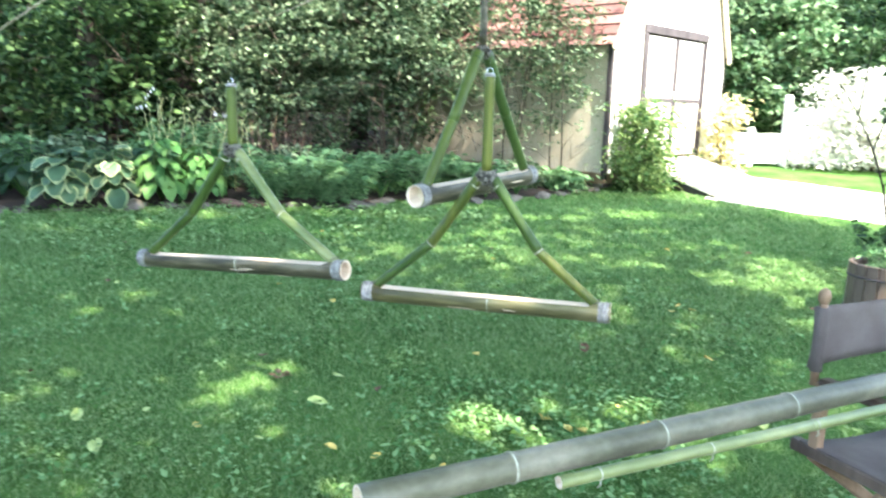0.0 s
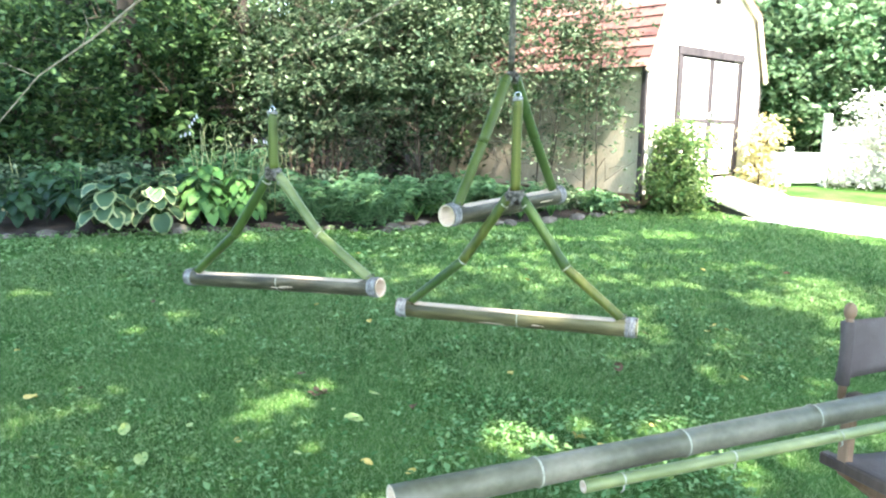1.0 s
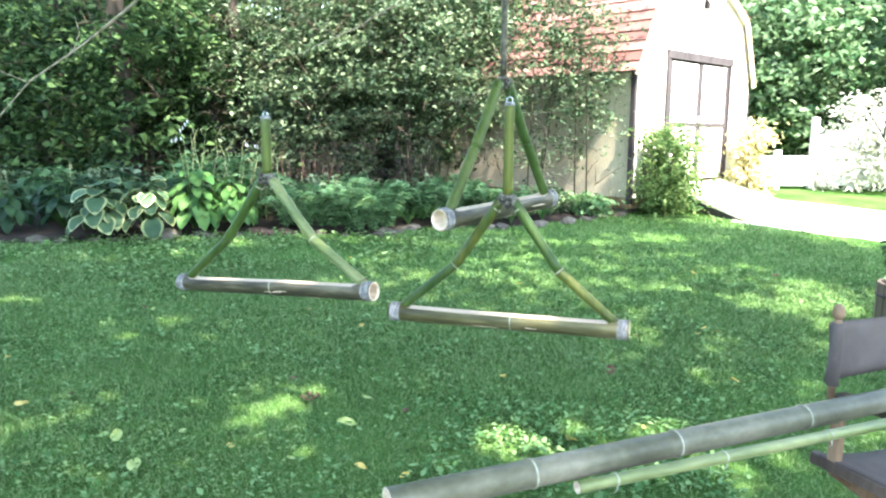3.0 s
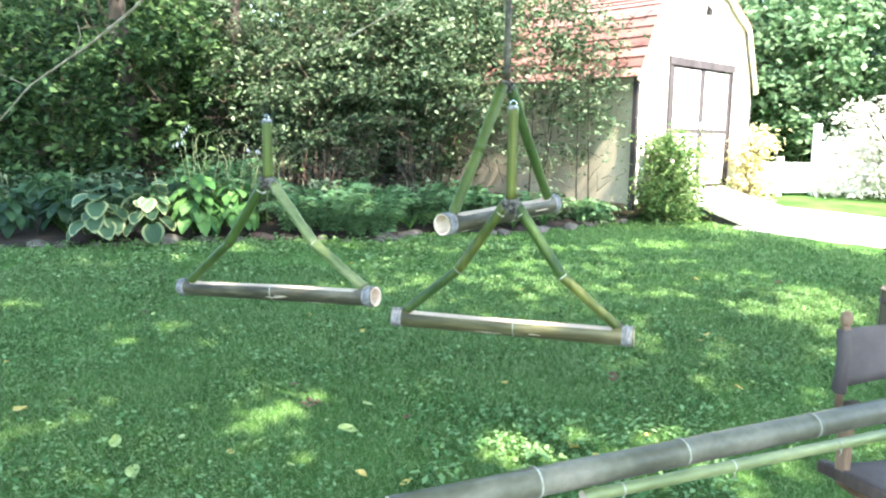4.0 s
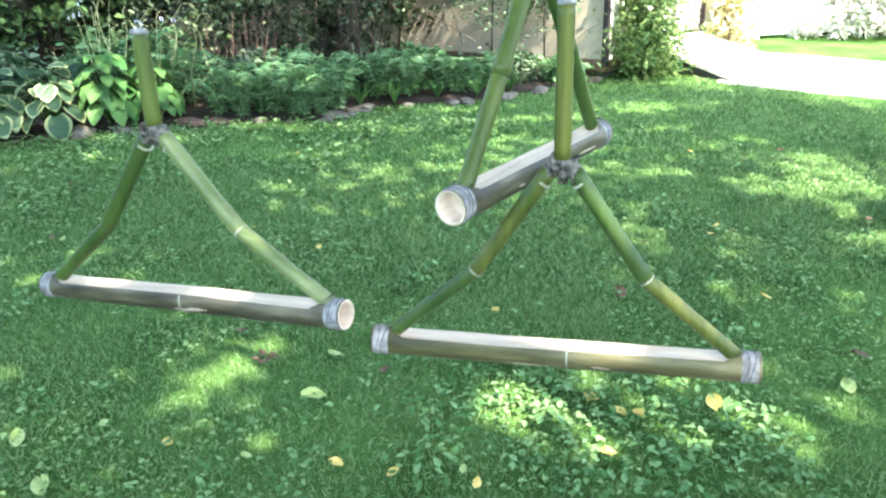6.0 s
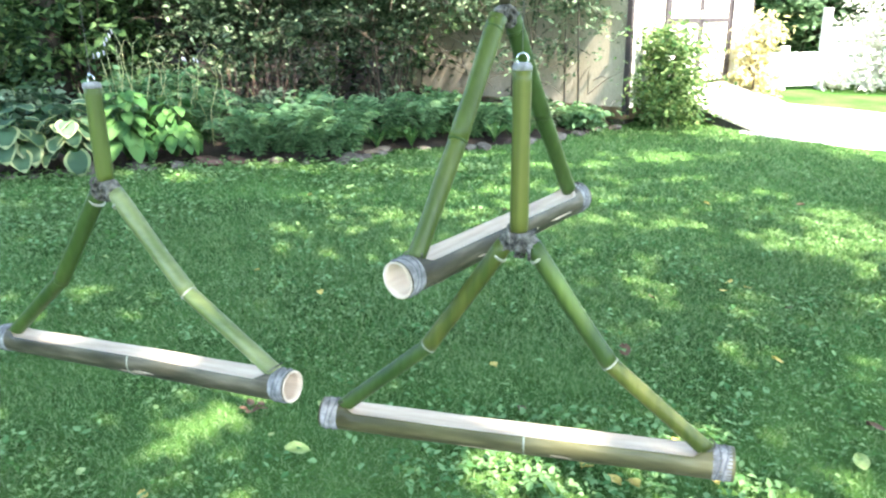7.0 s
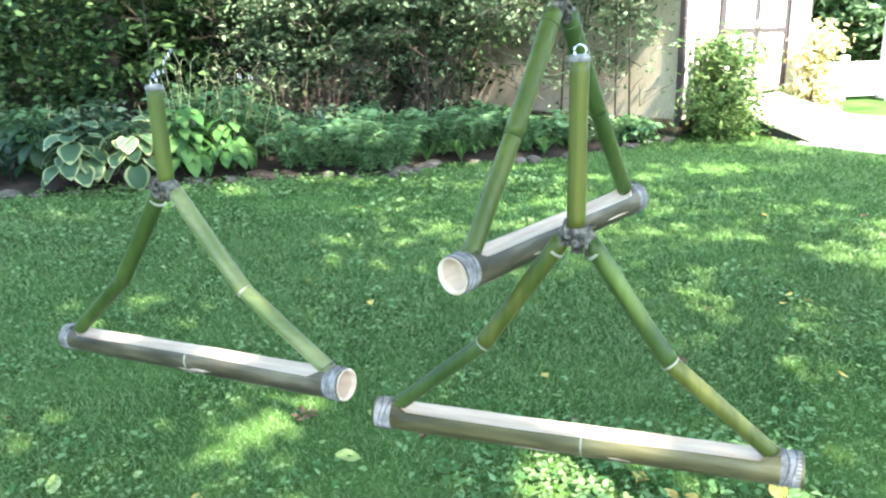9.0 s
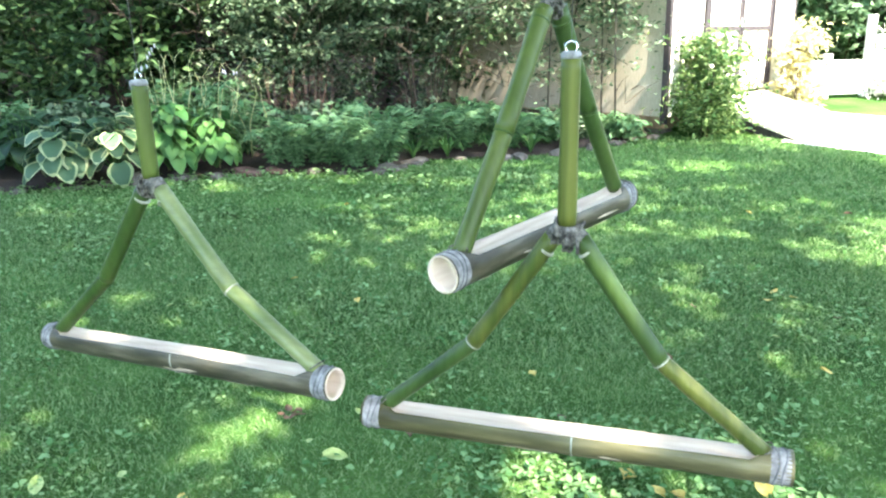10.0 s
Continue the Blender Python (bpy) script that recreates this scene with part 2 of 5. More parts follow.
def leaves(name, rng, places, size, mat, parent=None, label="", droop=0.35, wide=0.5, spread=0.35, up=0.6):
    """Many small folded leaves, one at each place, in one mesh. size: length; up: how far they face the sky."""
    n = len(places)
    p = np.asarray(places, float)
    az = rng.uniform(0, 2 * np.pi, n)
    el = rng.normal(-droop, spread, n)
    d = np.stack([np.cos(az) * np.cos(el), np.sin(az) * np.cos(el), np.sin(el)], 1)
    nn = rng.normal(0, 1, (n, 3)) * (1 - up) + np.array([0, 0, up])
    s = np.cross(d, nn)
    s /= np.linalg.norm(s, axis=1, keepdims=True) + 1e-9
    nrm = np.cross(s, d)
    ln = (size * rng.uniform(0.6, 1.3, n))[:, None]
    w = ln * wide * rng.uniform(0.8, 1.2, n)[:, None] * 0.5
    fold = w * rng.uniform(0.1, 0.5, n)[:, None]
    v = np.empty((n, 6, 3))
    v[:, 0] = p
    v[:, 1] = p + d * ln * 0.38 + s * w + nrm * fold
    v[:, 2] = p + d * ln * 0.75 + s * w * 0.62 + nrm * fold * 0.5
    v[:, 3] = p + d * ln - nrm * ln * 0.08
    v[:, 4] = p + d * ln * 0.75 - s * w * 0.62 + nrm * fold * 0.5
    v[:, 5] = p + d * ln * 0.38 - s * w + nrm * fold
    base = np.arange(n)[:, None] * 6
    f = np.concatenate([base + np.array([[0, 1, 2, 3]]), base + np.array([[0, 3, 4, 5]])], 0)
    return bulk(name, v.reshape(-1, 3), f, mat, parent, label)


def bulk(name, v, f, mat, parent=None, label=""):
    """A mesh from large arrays of verts and equal-sided faces."""
    me = bpy.data.meshes.new(name)
    k = f.shape[1]
    me.vertices.add(len(v))
    me.vertices.foreach_set("co", np.ascontiguousarray(v, dtype=np.float32).ravel())
    me.loops.add(f.size)
    me.loops.foreach_set("vertex_index", np.ascontiguousarray(f, dtype=np.int32).ravel())
    me.polygons.add(len(f))
    me.polygons.foreach_set("loop_start", np.arange(0, f.size, k, dtype=np.int32))
    me.update(calc_edges=True)
    me.materials.append(mat)
    ob = new(name, me)
    if parent:
        ob.parent = parent
    if label:
        tagged(ob, label)
    return ob


def clumps(rng, centre, radius, n_clumps, per, clump_r, shell=0.55):
    """Places of leaves in loose clumps inside an ellipsoid, denser near its outside."""
    c = rng.normal(0, 1, (n_clumps, 3))
    c /= np.linalg.norm(c, axis=1, keepdims=True)
    c *= (shell + (1 - shell) * rng.uniform(0, 1, (n_clumps, 1))) * np.array(radius) * rng.uniform(0.75, 1.12, (n_clumps, 1))
    r = clump_r * rng.uniform(0.6, 1.5, (n_clumps, 1, 1))
    p = c[:, None] + rng.normal(0, 0.5, (n_clumps, per, 3)) * r * np.array([1.2, 1.2, 0.45])
    return p.reshape(-1, 3) + np.array(centre)


def rough_sheet(name, x0, x1, y0, y1, nx, ny, lift, mat, bumpy=0.0):
    xs, ys = np.linspace(x0, x1, nx), np.linspace(y0, y1, ny)
    v = [(x, y, gz(x, y) + lift + bumpy * noise.noise((x * 0.9, y * 0.9, 0))) for y in ys for x in xs]
    f = [(j * nx + i, j * nx + i + 1, (j + 1) * nx + i + 1, (j + 1) * nx + i) for j in range(ny - 1) for i in range(nx - 1)]
    return obj(name, v, f, mat, smooth=True)


# ---- ground ----
XS = [-400, -150, -60, -30] + [-20 + 0.5 * i for i in range(81)] + [30, 60, 150, 400]
YS = [-400, -150, -60, -30, -15] + [-8 + 0.5 * i for i in range(77)] + [40, 60, 150, 400]
gv = [(x, y, gz(x, y) + 0.012 * noise.noise((x * 0.8, y * 0.8, 3))) for y in YS for x in XS]
gf = [(j * len(XS) + i, j * len(XS) + i + 1, (j + 1) * len(XS) + i + 1, (j + 1) * len(XS) + i) for j in range(len(YS) - 1) for i in range(len(XS) - 1)]
ground = tagged(obj("ground", gv, gf, M_LAWN, smooth=True), "gently rising lawn with bare soil under short grass", "lawn", kind="structure")

# pale path that leads from the shed's ramp past the lawn
def ribbon(name, line, half, lift, mat):
    v, f = [], []
    for i, (x, y) in enumerate(line):
        a, b = line[max(i - 1, 0)], line[min(i + 1, len(line) - 1)]
        d = Vector((b[0] - a[0], b[1] - a[1])).normalized()
        for k in range(7):
            o = (k / 3 - 1) * half * (1 + 0.05 * math.sin(i * 2.3))
            px, py = x - d.y * o, y + d.x * o
            v.append((px, py, gz(px, py) + lift - (0.03 if k in (0, 6) else 0)))
    for i in range(len(line) - 1):
        for k in range(6):
            f.append((i * 7 + k, (i + 1) * 7 + k, (i + 1) * 7 + k + 1, i * 7 + k + 1))
    return obj(name, v, f, mat, smooth=True)


path = ribbon("path", [(3.5, 9.9), (4.2, 9.45), (5.2, 8.75), (6.5, 8.0), (8.5, 7.2), (12, 6.4), (20, 6)], 1.15, 0.025, M_PATH)
tagged(path, "pale gravel path leading to the shed ramp", "path", kind="structure")

# ---- shed ----
SHED = Matrix.Translation((1.70, 9.25, 0.76)) @ Matrix.Rotation(radians(48.3), 4, "Z")
SW, SD, EAVE, KNEE, PEAK, FLOOR = 3.22, 4.3, 1.84, 2.72, 3.42, 0.38
KX = 0.33


def prism(outline, y0, y1):
    """A closed solid: an outline in x and z, drawn out from y0 to y1."""
    n = len(outline)
    v = [(x, y0, z) for x, z in outline] + [(x, y1, z) for x, z in outline]
    f = [tuple(range(n)), tuple(range(2 * n - 1, n - 1, -1))]
    f += [(i, i + n, (i + 1) % n + n, (i + 1) % n) for i in range(n)]
    return v, f


def build_shed():
    shed = thing("garden_shed", SHED, "cream gambrel-roofed garden shed with red shingles", "shed")
    T = 0.09
    # front wall round the door opening
    d0, d1, dt = 0.77, 2.51, 2.08
    obj("front_wall", *joined([
        prism([(0, 0.2), (d0, 0.2), (d0, dt), (0, dt)][::1], 0, T),
        prism([(d1, 0.2), (SW, 0.2), (SW, dt), (d1, dt)], 0, T),
        prism([(0, dt), (SW, dt), (SW, EAVE + 0.25), (SW - KX, KNEE), (SW / 2, PEAK), (KX, KNEE), (0, EAVE + 0.25)], 0, T)]), M_FRONT_SUNLIT, shed, "sunlit cream front wall")
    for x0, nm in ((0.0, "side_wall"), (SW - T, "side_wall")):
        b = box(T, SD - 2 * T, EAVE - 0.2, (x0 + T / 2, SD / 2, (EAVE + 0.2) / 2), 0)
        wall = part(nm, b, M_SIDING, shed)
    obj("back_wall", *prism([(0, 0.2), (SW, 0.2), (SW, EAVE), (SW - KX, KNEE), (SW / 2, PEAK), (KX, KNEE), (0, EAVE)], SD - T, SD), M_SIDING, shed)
    part("floor_frame", box(SW - 0.1, SD - 0.1, 0.16, (SW / 2, SD / 2, 0.13), 0.01), M_LIGHTWOOD, shed)
    for i, (bx, by) in enumerate(((0.2, 0.25), (SW - 0.3, 0.25), (0.2, SD - 0.3), (SW - 0.3, SD - 0.3), (SW / 2, 0.3))):
        part("foundation_block", box(0.25, 0.3, 0.5, (bx, by, -0.15), 0.012), M_STONE, shed)
    part("corner_trim", box(0.06, 0.07, EAVE - 0.12, (-0.012, 0.03, EAVE / 2 + 0.06), 0.004), M_TRIM, shed, "dark corner board")
    part("corner_trim", box(0.06, 0.07, EAVE - 0.12, (SW + 0.012, 0.03, EAVE / 2 + 0.06), 0.004), M_TRIM, shed, "dark corner board")
    # roof: solid slopes under rows of shingles
    over = 0.06
    segs = [((-0.10, EAVE - 0.02), (KX, KNEE + 0.02)), ((KX, KNEE + 0.02), (SW / 2, PEAK + 0.03)),
            ((SW + 0.04, EAVE - 0.02), (SW - KX, KNEE + 0.02)), ((SW - KX, KNEE + 0.02), (SW / 2, PEAK + 0.03))]
    for (xa, za), (xb, zb) in segs:
        d = Vector((xb - xa, 0, zb - za))
        ln = d.length
        d.normalize()
        nrm = Vector((-d.z, 0, d.x)) if xa < SW / 2 else Vector((d.z, 0, -d.x))
        o = nrm * 0.025
        slope = obj("roof_slope", *prism([(xa, za), (xb, zb), (xb + o.x, zb + o.z), (xa + o.x, za + o.z)], -over, SD + over), M_TRIM, shed)
        rows = int(round(ln / 0.145))
        for r in range(rows):
            a0 = Vector((xa, 0, za)) + d * (ln * r / rows - 0.01) + nrm * 0.05
            a1 = Vector((xa, 0, za)) + d * (ln * (r + 1) / rows + 0.02) + nrm * 0.030
            lo = nrm * -0.014
            obj("shingle_course", *prism([(a0.x, a0.z), (a1.x, a1.z), (a1.x + lo.x * .3, a1.z + lo.z * .3), (a0.x + lo.x, a0.z + lo.z)], -over - 0.02, SD + over + 0.02), M_SHINGLE, slope)
    # rake boards along the front edge
    for (xa, za), (xb, zb) in segs:
        d = Vector((xb - xa, 0, zb - za))
        rot = Matrix.Rotation(-math.atan2(d.z, d.x), 4, "Y")
        part("rake_board", box(d.length + 0.02, 0.03, 0.10, ((xa + xb) / 2, -over - 0.005, (za + zb) / 2 - 0.045), 0.003, rot), M_SIDING, shed)
    # double doors
    for side in (0, 1):
        x0 = d0 + 0.02 if side == 0 else (d0 + d1) / 2 + 0.006
        w = (d1 - d0) / 2 - 0.026
        z0, z1 = FLOOR + 0.02, dt - 0.06
        door = part("door", box(w, 0.04, z1 - z0, (x0 + w / 2, 0.02, (z0 + z1) / 2), 0.003), M_FRONT_SUNLIT, shed, "closed cream shed door with dark trim")
        for nm, sx, sz, cx, cz in (("stile", 0.05, z1 - z0, x0 + 0.025, (z0 + z1) / 2), ("stile", 0.05, z1 - z0, x0 + w - 0.025, (z0 + z1) / 2),
                                   ("rail", w - 0.10, 0.06, x0 + w / 2, 1.17)):
            part(nm, box(sx, 0.018, sz, (cx, -0.011, cz), 0.003), M_TRIM, door)
        inner, outer = (x0 + w - 0.06, x0 + 0.08) if side == 0 else (x0 + 0.06, x0 + w - 0.08)
        dx, dz = outer - inner, (z0 + 0.04) - 1.12
        part("brace", box(math.hypot(dx, dz), 0.014, 0.032, ((inner + outer) / 2, -0.009, (1.12 + z0 + 0.04) / 2), 0.003, Matrix.Rotation(-math.atan2(dz, dx), 4, "Y")), M_BRACE, door)
        hx = x0 + w - 0.025 if side == 0 else x0 + 0.025
        part("latch", box(0.03, 0.03, 0.11, (hx, -0.034, 1.24), 0.006), M_STEEL, door)
    part("door_head", box(d1 - d0 + 0.16, 0.035, 0.11, ((d0 + d1) / 2, -0.0185, dt + 0.02), 0.004), M_TRIM, shed, "dark board over the doors")
    part("door_jamb", box(0.075, 0.03, dt - 0.25, (d0 - 0.03, -0.016, (dt + 0.25) / 2 - 0.04), 0.004), M_TRIM, shed)
    part("door_jamb", box(0.05, 0.03, dt - 0.25, (d1 + 0.02, -0.016, (dt + 0.25) / 2 - 0.04), 0.004), M_TRIM, shed)
    # lamp above the doors
    lamp = part("wall_lamp", box(0.10, 0.05, 0.14, (1.68, -0.027, 2.86), 0.01), M_TRIM, shed, "small floodlight above the doors")
    for sx in (-1, 1):
        v, f = sweep([(1.68 + sx * 0.03, -0.05, 2.92), (1.68 + sx * 0.10, -0.13, 2.90), (1.68 + sx * 0.14, -0.19, 2.86)], [0.025, 0.045, 0.06], 12)
        obj("lamp_head", v, f, M_WHITE, lamp, smooth=True)
    return shed


build_shed()


def build_ramp():
    ramp = thing("shed_ramp", SHED, "pale wooden plank ramp up to the shed doors", "ramp")
    L, h0, h1 = 1.24, FLOOR - 0.02, -0.02
    ang = math.atan2(h0 - h1, L)
    n = 9
    for i in range(n):
        t = (i + 0.5) / n
        part("plank", box(1.86, L / n - 0.008, 0.04, (1.64, -0.02 - L * t, h0 + (h1 - h0) * t - 0.02), 0.004, Matrix.Rotation(ang, 4, "X")), M_PLANK, ramp)
    for x in (0.76, 1.64, 2.52):
        v = [(x + s, y, z) for s in (-0.02, 0.02) for y, z in ((-0.02, h0 - 0.045), (-L, h1 - 0.045), (-L, h1 - 0.10), (-0.02, h0 - 0.22))]
        obj("joist", v, [(0, 1, 2, 3), (7, 6, 5, 4), (0, 4, 5, 1), (1, 5, 6, 2), (2, 6, 7, 3), (3, 7, 4, 0)], M_TRIM, ramp)
    return ramp


build_ramp()


# ---- bamboo swings ----
def cane(name, pts, r, mat, parent, label="", nodes=(), node_mat_=None):
    """A bamboo cane along points; nodes: where along it (0 to 1) its rings sit."""
    pts = [Vector(p) for p in pts]
    lens = [0]
    for a, b in zip(pts, pts[1:]):
        lens.append(lens[-1] + (b - a).length)
    total = lens[-1]

    def along(s):
        s = min(max(s, 0), total)
        for i in range(len(pts) - 1):
            if s <= lens[i + 1] + 1e-9:
                return pts[i].lerp(pts[i + 1], (s - lens[i]) / (lens[i + 1] - lens[i] + 1e-9))
        return pts[-1]

    stops = sorted(set([0.0, total] + lens[1:-1] + [total * k / 14 for k in range(15)] + [s for n in nodes for s in (n * total - 0.012, n * total - 0.004, n * total, n * total + 0.004, n * total + 0.012)]))
    stops = [s for s in stops if 0 <= s <= total]
    line, radii = [], []
    for s in stops:
        k = 1.0
        for n in nodes:
            q = abs(s - n * total)
            k += 0.13 * math.exp(-(q / 0.006) ** 2) - 0.05 * math.exp(-((q - 0.012) / 0.006) ** 2)
        line.append(along(s))
        radii.append(r * k * (1 + 0.025 * math.sin(s * 31)))
    body = tube(name, line, radii, mat, parent, label, seg=20)
    for n in nodes:
        c, d = along(n * total), (along(n * total + 0.005) - along(n * total - 0.005)).normalized()
        tube("node_ring", [c - d * 0.004, c - d * 0.0015, c + d * 0.0015, c + d * 0.004], [r * 1.08, r * 1.17, r * 1.17, r * 1.08], node_mat_ or M_NODE, body, seg=20)
    return body


def trough(half, r, parent, mat):
    """A hollow bamboo log along x whose top is planed away between its round ends."""
    wall, open_, seg = r * 0.86, radians(54), 28
    v, f, m = [], [], []

    def size(x):
        return 1 + 0.03 * math.exp(-((x - 0.02) / 0.01) ** 2) + 0.012 * math.sin(x * 23)

    # round ends, hollow
    for xs in ([-half, -half + 0.012, -half + 0.042], [half, half - 0.012, half - 0.042]):
        n0 = len(v)
        for x in xs:
            for rr in (r, wall):
                v.extend((x, -math.sin(2 * math.pi * k / seg) * rr * size(x), math.cos(2 * math.pi * k / seg) * rr * size(x)) for k in range(seg))
        for k in range(seg):
            k2 = (k + 1) % seg
            for i in range(2):
                a = n0 + i * 2 * seg
                f.append((a + k, a + k2, a + 2 * seg + k2, a + 2 * seg + k)), m.append(0)
                f.append((a + seg + k, a + 3 * seg + k, a + 3 * seg + k2, a + seg + k2)), m.append(1)
            f.append((n0 + k, n0 + seg + k, n0 + seg + k2, n0 + k2)), m.append(1)
        # dished membrane that closes the hollow
        ring = [n0 + 5 * seg + k for k in range(seg)]
        for q, deep in ((0.8, 0.004), (0.5, 0.007), (0.2, 0.008)):
            nxt = list(range(len(v), len(v) + seg))
            xx = xs[2] - math.copysign(deep, xs[2])
            v.extend((xx, -math.sin(2 * math.pi * k / seg) * wall * q, math.cos(2 * math.pi * k / seg) * wall * q) for k in range(seg))
            for k in range(seg):
                f.append((ring[k], nxt[k], nxt[(k + 1) % seg], ring[(k + 1) % seg])), m.append(1)
            ring = nxt
        f.append(tuple(ring)), m.append(1)
    # planed middle: a round underside and a shallow dished top
    n0, rows, top = len(v), 25, 9
    for i in range(rows):
        x = -half + 0.040 + (2 * half - 0.080) * i / (rows - 1)
        e = min(x + half - 0.04, half - 0.04 - x)
        lo = open_ * min(1.0, 0.30 + (max(e, 0) / 0.045) ** 0.6) * (1 + 0.05 * math.sin(x * 9 + half * 40))
        for k in range(seg + 1):
            an = lo + (2 * math.pi - 2 * lo) * k / seg
            v.append((x, -math.sin(an) * r * size(x), math.cos(an) * r * size(x)))
        for k in range(1, top):
            q = 1 - 2 * k / top
            v.append((x, math.sin(lo) * r * size(x) * q, math.cos(lo) * r * size(x) - r * 0.16 * (1 - q * q)))
    cols = seg + top
    for i in range(rows - 1):
        for k in range(cols):
            k2 = (k + 1) % cols
            a, b = n0 + i * cols, n0 + (i + 1) * cols
            f.append((a + k, a + k2, b + k2, b + k)), m.append(0 if k < seg else 1)
    log = obj("perch_log", v, f, [mat, M_INNER], parent, "hollow grey-brown bamboo log planed pale on top")
    log.data.polygons.foreach_set("material_index", m)
    log.data.polygons.foreach_set("use_smooth", [len(p.vertices) == 4 for p in log.data.polygons])
    for x in (-half + 0.020, half - 0.020):
        xs = [x - 0.016, x - 0.015, x - 0.008, x - 0.003, x + 0.003, x + 0.008, x + 0.015, x + 0.016]
        band = tube("end_band", [(q, 0, 0) for q in xs], [r * k for k in (0.995, 1.015, 1.022, 1.012, 1.022, 1.015, 1.012, 0.995)], M_WRAP, log, "grey tape wound round the end", seg=28, cap=False)
        for k in range(2):
            xx = x + (k - 0.5) * 0.012
            pts = [(xx + 0.004 * math.sin(2 * a + k), -math.sin(a) * r * 1.02, math.cos(a) * r * 1.02) for a in [2 * math.pi * q / 24 for q in range(25)]]
            tube("wire_wrap", pts, 0.0018, M_BANDWIRE, log, seg=6)
    pts = [(0.02, -math.sin(a) * r * 1.005, math.cos(a) * r * 1.005) for a in [open_ + (2 * math.pi - 2 * open_) * q / 24 for q in range(25)]]
    tube("node_ring", pts, 0.0020, M_NODE, log, seg=6)
    # pale slivers where the skin has peeled along the lower side
    pr = random.Random(int(half * 5000))
    for k in range(9):
        x0, ln, a0 = pr.uniform(-half * 0.85, half * 0.75), pr.uniform(0.02, 0.09), pr.choice((-1, 1)) * radians(pr.uniform(100, 150))
        v, f = [], []
        for i in range(6):
            t = i / 5
            w = radians(4.5) * math.sin(math.pi * (0.08 + 0.84 * t)) * pr.uniform(0.6, 1.2)
            rr = r * (1.02 + 0.05 * t * t)
            for an in (a0 - w, a0 + w):
                v.append((x0 + ln * t, -math.sin(an) * rr, math.cos(an) * rr))
            v.append((x0 + ln * t, -math.sin(a0) * rr * 0.985, math.cos(a0) * rr * 0.985))
        for i in range(5):
            a, b = 3 * i, 3 * i + 3
            f += [(a, a + 1, b + 1, b), (a + 1, a + 2, b + 2, b + 1), (a + 2, a, b, b + 2)]
        f += [(0, 2, 1), (15, 16, 17)]
        obj("peeled_sliver", v, f, M_INNER, log, "pale curl of peeled bamboo skin")
    return log


def coil(pts, r):
    return sweep(pts, r, 6)


